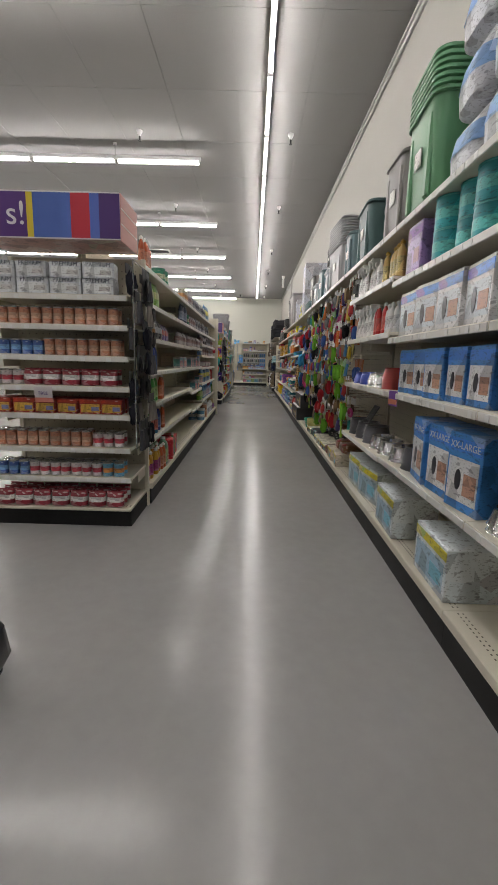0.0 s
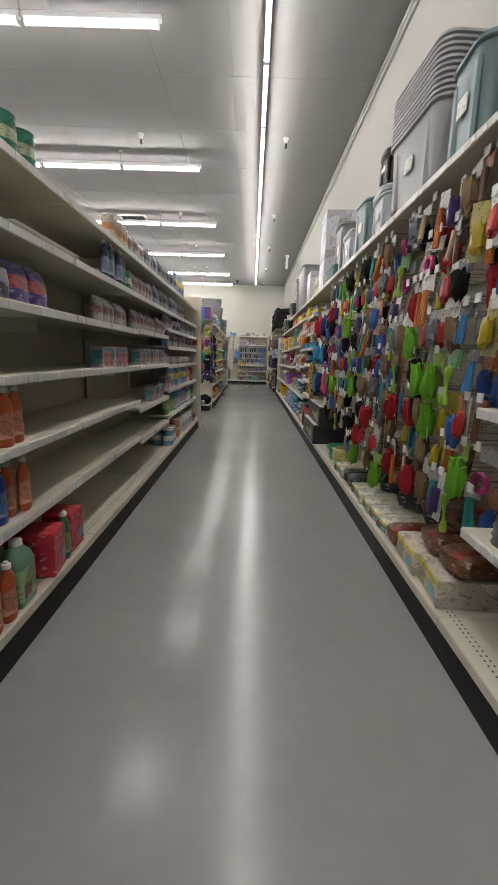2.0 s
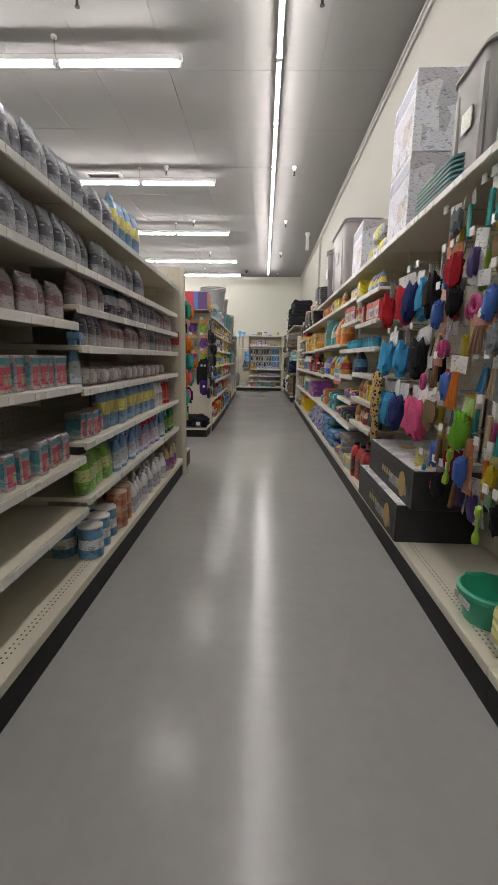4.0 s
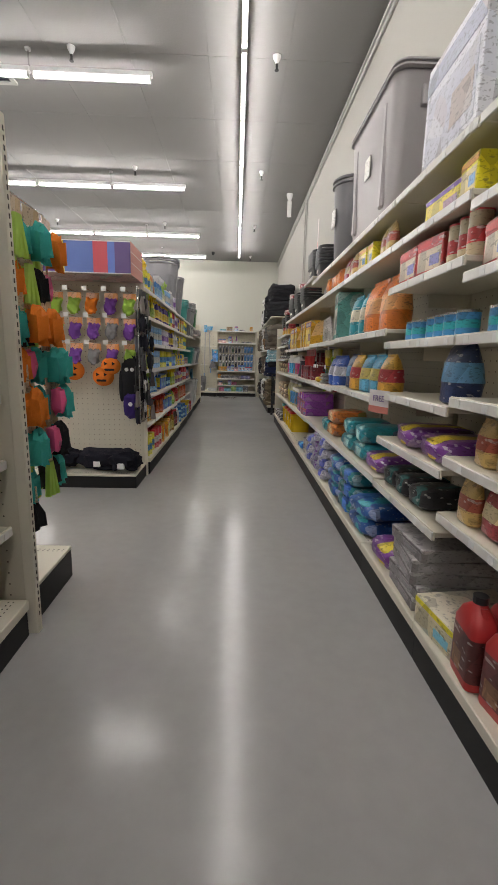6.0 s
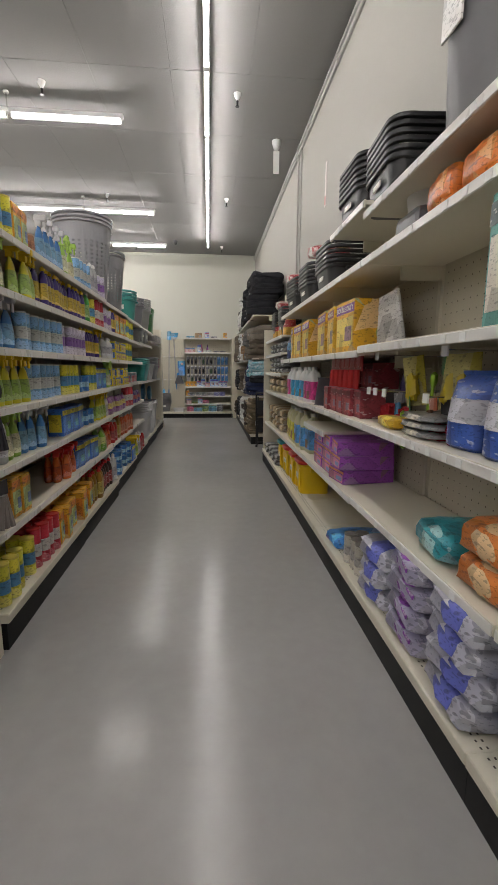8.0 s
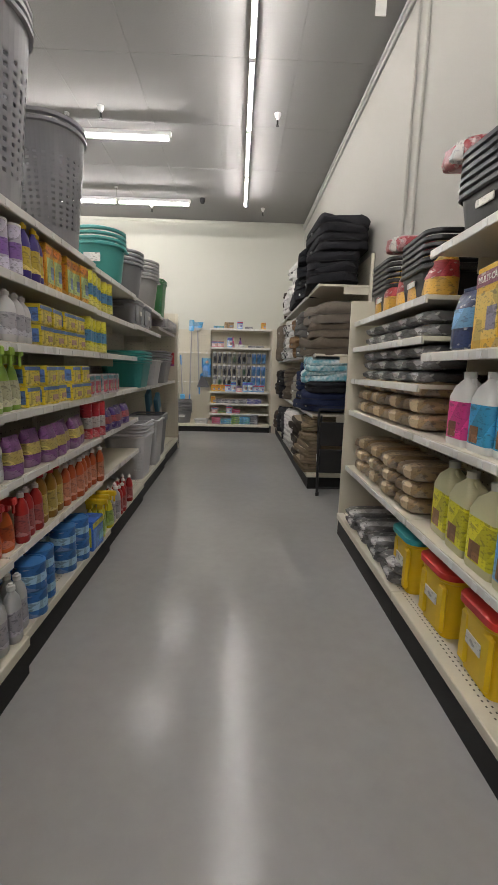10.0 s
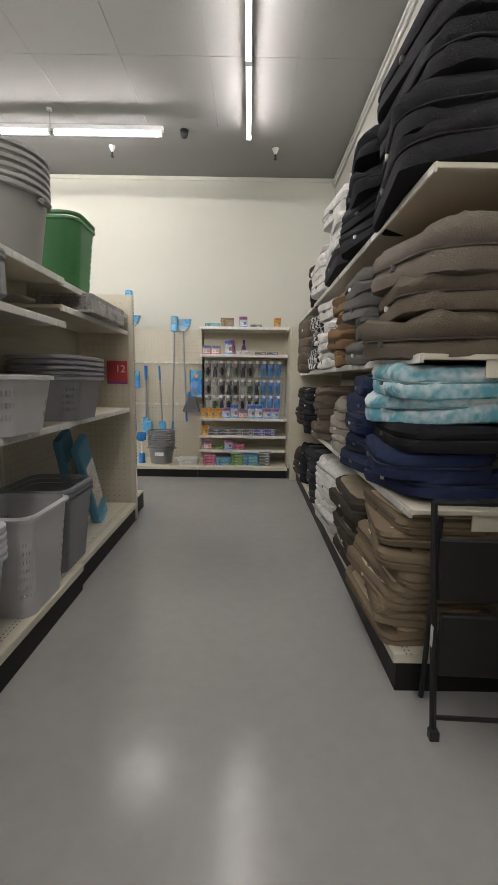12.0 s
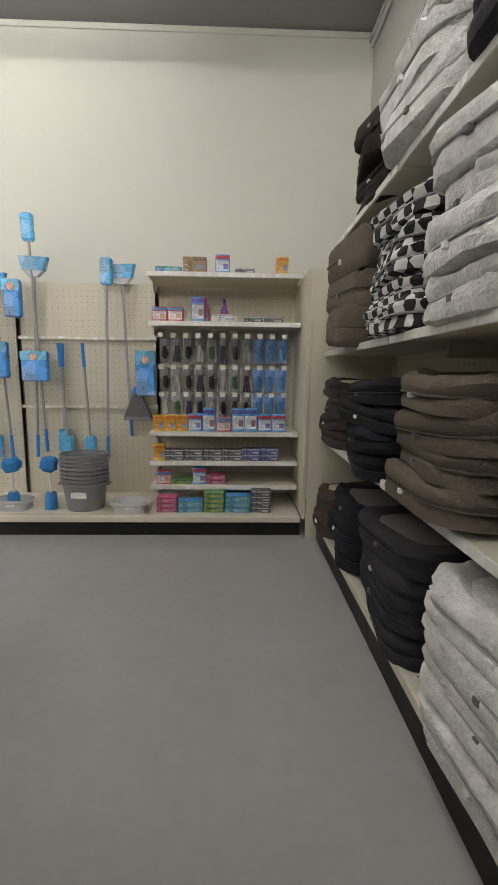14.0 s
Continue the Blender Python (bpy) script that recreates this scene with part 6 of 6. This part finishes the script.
basket(0.46, 0.4, 0.26, (0.62, 0.62, 0.63), 1, 0.09, "white laundry basket", rows=3).put(pose(-0.84, 15.0, 1.052, 0, 0, 90))
basket(0.52, 0.42, 0.26, (0.28, 0.28, 0.3), 5, 0.1, "stack of grey laundry baskets", rows=4).put(pose(-0.86, 15.75, 1.052, 0, 0, 90))
basket(0.5, 0.4, 0.42, (0.6, 0.6, 0.63), 5, 0.09, "tall stack of white laundry baskets", rows=7).put(pose(-0.85, 14.5, 0.172, 0, 0, 90))
basket(0.44, 0.4, 0.5, (0.62, 0.62, 0.64), 1, 0.07, "tall white laundry hamper", rows=7).put(pose(-0.84, 15.1, 0.172, 0, 0, 90))
basket(0.46, 0.4, 0.44, (0.2, 0.21, 0.23), 3, 0.08, "dark grey laundry hampers, nested", rows=7).put(pose(-0.88, 15.58, 0.172, 0, 0, 90))
graybox = tote(0.34, 0.36, 0.2, (0.3, 0.31, 0.33), 2, label="small grey plastic storage tote")
for y in (14.42, 14.8):
    graybox.put(pose(-0.87, y, 1.621, 0, 0, 90))
flatb = carton(0.7, 0.36, 0.12, (0.4, 0.38, 0.37), (0.45, 0.42, 0.4), (0.3, 0.28, 0.3), "long grey printed carton on the shelf")
flatb.put(pose(-0.85, 16.2, 1.721, 0, 0, 90))
board = thing("ironing_board_pack", pose(-0.86, 16.42, 0.172, 0, -30, 90), "blue wrapped folded ironing board leaning on the panel", "ironing board", "leaning packs")
part("body", bx(-0.1, 0.1, -0.03, 0.03, 0, 0.8, bev=0.02, seg=2), plain((0.08, 0.27, 0.42)), board)
part("print_panel", bx(-0.07, 0.07, -0.033, -0.03, 0.2, 0.6), paper((0.5, 0.45, 0.38)), board)
part("foot_cover", bx(-0.1, 0.1, -0.032, 0.032, 0.0, 0.12, bev=0.01), paper((0.1, 0.35, 0.5)), board)
b2 = copy_thing(board, pose(-0.97, 16.3, 0.172, 0, -22, 90))

# ---- back wall: brooms, mops and brushes ----
BF = 19.0
BX = 0.08
bxs = [carton(w, 0.08, h, c, p, a, l) for w, h, c, p, a, l in ((0.09, 0.13, (0.7, 0.4, 0.04), (0.6, 0.3, 0.05), (0.6, 0.2, 0.03), "orange box of sponges"), (0.11, 0.14, (0.1, 0.3, 0.65), (0.55, 0.6, 0.65), (0.5, 0.05, 0.08), "blue and white cleaning cloth box"), (0.1, 0.19, (0.12, 0.35, 0.68), (0.6, 0.62, 0.65), (0.1, 0.1, 0.4), "tall blue box of gloves"), (0.12, 0.11, (0.5, 0.1, 0.15), (0.6, 0.5, 0.5), (0.1, 0.3, 0.6), "pink and red sponge pack"))]


def fill_b(z, x0, x1, runs, yf=BF - 0.02):
    x, x1 = x0 + BX, x1 + BX
    for k, c, *hh in runs:
        hi = hh[0] if hh else 1
        if k is None:
            x += c
            continue
        for _ in range(c):
            if x + k.w > x1:
                return
            for q in range(hi):
                k.put(pose(x + k.w / 2, yf + k.d / 2, z + 0.001 + q * k.h * 1.002, 0, 0, random.uniform(-5, 5)))
            x += k.w * 1.06


fill_b(0.79, -0.4, 0.76, [(bxs[0], 3, 1), (bxs[1], 1, 1), (bxs[2], 1, 1), (bxs[3], 1, 1), (bxs[2], 2, 1), (bxs[1], 2, 1)])
dkp = carton(0.15, 0.1, 0.045, (0.05, 0.05, 0.07), (0.1, 0.1, 0.12), (0.5, 0.5, 0.5), "dark pack of scouring pads")
nvp = carton(0.14, 0.1, 0.05, (0.03, 0.04, 0.2), (0.1, 0.1, 0.3), (0.5, 0.5, 0.55), "navy pack of scouring pads")
fill_b(0.55, -0.4, 0.76, [(bxs[0], 1, 1), (dkp, 4, 2), (nvp, 4, 2)])
grp = carton(0.16, 0.12, 0.04, (0.1, 0.3, 0.06), (0.3, 0.4, 0.1), (0.05, 0.1, 0.2), "green pack of sponges")
blp = carton(0.2, 0.12, 0.045, (0.06, 0.25, 0.55), (0.2, 0.4, 0.6), (0.1, 0.3, 0.1), "blue pack of sponges")
rdp = carton(0.16, 0.12, 0.04, (0.45, 0.06, 0.15), (0.5, 0.2, 0.25), (0.3, 0.03, 0.1), "pink pack of sponges")
fill_b(0.35, -0.38, 0.7, [(bxs[3], 1, 1), (grp, 1, 1), (bxs[1], 1, 1), (rdp, 1, 2)])
fill_b(0.15, -0.36, 0.72, [(rdp, 1, 3), (blp, 1, 2), (grp, 1, 4), (blp, 1, 3), (dkp, 1, 4)], 18.85)
fill_b(1.66, -0.4, 0.76, [(bxs[3], 2, 1), (None, 0.06), (bxs[2], 1, 1), (None, 0.05), (carton(0.2, 0.1, 0.06, (0.55, 0.55, 0.52), (0.5, 0.5, 0.5), (0.4, 0.4, 0.4), "pale tray of brushes"), 1, 1), (None, 0.05), (dkp, 2, 1)], BF + 0.03)
spray(PINK, PINK, (0.5, 0.2, 0.3), 0.07, 0.2, "pink trigger spray bottle").put(pose(0.1, 19.12, 1.661))
spray(PURPLE, (0.1, 0.03, 0.15), (0.3, 0.1, 0.3), 0.07, 0.2, "purple trigger spray bottle").put(pose(0.25, 19.14, 1.661))
fill_b(2.02, -0.36, 0.76, [(blp, 1, 1), (carton(0.18, 0.14, 0.12, (0.3, 0.2, 0.1), (0.25, 0.16, 0.08), (0.2, 0.13, 0.06), "brown kraft box on the top shelf"), 1, 1), (None, 0.06), (bxs[1], 1, 1), (None, 0.04), (dkp, 1, 1), (None, 0.16), (bxs[0], 1, 1), (bxs[2], 1, 1)], BF)
brush = [hangpack(0.085, 0.2, c, p, 0.035, l, s) for c, p, l, s in ((DGREY, (0.03, 0.035, 0.07), "dark brush on a card", 2), ((0.2, 0.22, 0.2), (0.06, 0.12, 0.06), "dark green sponge pack on a hook", 0), ((0.12, 0.13, 0.15), (0.4, 0.4, 0.42), "white brush on a card", 2), ((0.06, 0.2, 0.5), (0.08, 0.25, 0.5), "blue cloth pack on a hook", 0), (DGREY, BLACK, "black scrub brush on a card", 0))]
for z in (1.55, 1.3, 1.08):
    for i in range(11):
        x = BX - 0.34 + i * 0.1
        HOOK.put(pose(x, YB - 0.315, z))
        brush[(0, 4, 2, 1, 0, 4, 2, 4)[(i + int(z * 10)) % 8] if i < 8 else 3].put(pose(x, YB - 0.46, z, random.uniform(-3, 3), 0, random.uniform(-8, 8)))
SB = (0.04, 0.22, 0.55)


def broom(x, y, z0, z1, head, label, lean=0.0, up=False):
    o = thing("broom", pose(x + 0.1, y, 0, 0, lean, 0), label, "broom", "brooms and mops on the wall")
    part("pole", rod((0, 0, z0), (0, 0, z1), 0.012, 8), plastic(GREY), o, smooth=True)
    part("grip", rod((0, 0, z1 - 0.2 if not up else z0), (0, 0, z1 if not up else z0 + 0.2), 0.015, 8), plastic(SB), o)
    if head == "broom":
        zt = z1 if up else z0
        s = 1 if up else -1
        part("head", rings(bmesh.new(), [rrect(0.08, 0.04, 0.015, zt), rrect(0.2, 0.05, 0.02, zt + s * 0.06), rrect(0.24, 0.05, 0.02, zt + s * 0.13)]), plastic((0.5, 0.52, 0.55)), o)
        part("sleeve", rings(bmesh.new(), [rrect(0.19, 0.06, 0.02, zt + s * 0.05), rrect(0.25, 0.06, 0.02, zt + s * 0.16)]), paper((0.08, 0.36, 0.72)), o)
    elif head == "duster":
        b = part("head", cushion(0.1, 0.08, 0.26, 12, 3, 0.2, p=0.8), fabric(SB), o, smooth=True)
        b.location = (0, 0, z0 - 0.02)
    else:
        part("head", bx(-0.05, 0.05, -0.03, 0.03, z1 - 0.02 if up else z0, (z1 if up else z0) + 0.2, bev=0.015), paper((0.1, 0.38, 0.74)), o)
    return o


PB = YB - 0.36
for x, z0, z1, hd, up in ((-0.66, 0.7, 2.0, "broom", True), (-0.9, 0.5, 2.0, "sleeve", True), (-1.42, 0.55, 2.35, "sleeve", True), (-1.55, 0.5, 2.05, "broom", True), (-1.2, 0.5, 1.5, "sleeve", False), (-1.0, 0.5, 1.5, "sleeve", False), (-1.3, 0.55, 1.5, "sleeve", False), (-1.7, 0.5, 1.9, "broom", True), (-1.85, 0.5, 1.7, "sleeve", False), (-0.62, 0.9, 1.45, "duster", False), (-2.05, 0.45, 1.9, "broom", True)):
    broom(x, PB - random.uniform(0, 0.12), z0, z1, hd, "grey and blue handled %s hanging on the wall" % {"broom": "broom with sleeve", "sleeve": "mop in blue packaging", "duster": "fluffy blue duster"}[hd], random.uniform(-3, 3), up)
for x, z, w, h in ((-1.45, 1.3, 0.22, 0.25), (-0.52, 1.25, 0.16, 0.38), (-1.75, 1.35, 0.16, 0.3), (-1.6, 1.85, 0.14, 0.3)):
    o = thing("mop_refill", pose(x + 0.1, PB - 0.14, z), "blue and white hanging mop refill pack", "mop refill", "brooms and mops on the wall")
    part("body", bx(-w / 2, w / 2, -0.03, 0.03, -h / 2, h / 2, bev=0.012), paper((0.06, 0.26, 0.62)), o)
    part("card", bx(-w / 2, w / 2, -0.033, -0.03, h * 0.2, h * 0.5), paper((0.15, 0.42, 0.75)), o)
    part("emblem", lathe([(0.03, 0), (0.03, 0.003)], 14), paper((0.65, 0.3, 0.2)), o).matrix_basis = pose(0, -0.033, h * 0.3, 90)
pan = thing("dustpan", pose(-0.5, PB - 0.12, 0.88), "grey dustpan hanging on the wall", "dustpan")
part("tray", rings(bmesh.new(), [rrect(0.08, 0.05, 0.02, 0.2), rrect(0.24, 0.07, 0.02, 0.0), rrect(0.25, 0.09, 0.02, -0.03)]), plastic(DGREY), pan)
part("handle", rod((0, 0, 0.18), (0, 0, 0.42), 0.012, 8), plastic(SB), pan)
round_bin(0.17, 0.24, (0.2, 0.2, 0.21), 8, "stack of nested dark grey pails", sx=1.1, step=0.032).put(pose(-0.88, 18.98, 0.151))
wh = tote(0.3, 0.22, 0.09, (0.6, 0.6, 0.6), 1, label="low white plastic basin", ribs=False)
wh.put(pose(-1.45, 18.95, 0.151))
wh.put(pose(-0.5, 18.9, 0.151))
for x in (-1.25, -1.55):
    o = thing("toilet_brush", pose(x + 0.1, 18.95, 0.151), "blue headed brush standing in its holder", "brush", "standing brushes")
    part("holder", lathe([(0.05, 0), (0.045, 0.12), (0.035, 0.14)], 14), plastic(SB), o, smooth=True)
    part("handle", rod((0, 0, 0.12), (0, 0, 0.42), 0.01, 8), plastic(WH), o)
    part("head", cushion(0.14, 0.14, 0.12, 14, x, 0.3, p=1.0), fabric(SB), o, smooth=True).location = (0, 0, 0.3)
for z in (1.55, 0.95):
    o = thing("hook_bar", pose(-0.955, YB - 0.34, z), "pale crossbar carrying hooks and tickets", "bar", "hook bars")
    part("bar", bx(-0.6, 0.6, -0.01, 0.01, -0.014, 0.014, bev=0.002), SHELF, o)
    for i in range(8):
        part("ticket", bx(-0.55 + i * 0.15, -0.51 + i * 0.15, -0.013, -0.0105, -0.012, 0.012), TICKET, o)
wr = thing("wire_rack", pose(-1.75, 18.45, 0), "tall chrome wire display rack", "wire rack", "wire side racks")
for y in (-0.2, 0.2):
    part("upright_wire", rod((0, y, 0.0), (0, y, 2.0), 0.007, 6), STEEL, wr)
for i in range(22):
    part("cross_wire", rod((0, -0.2, 0.2 + i * 0.08), (0, 0.2, 0.2 + i * 0.08), 0.004, 5), STEEL, wr)
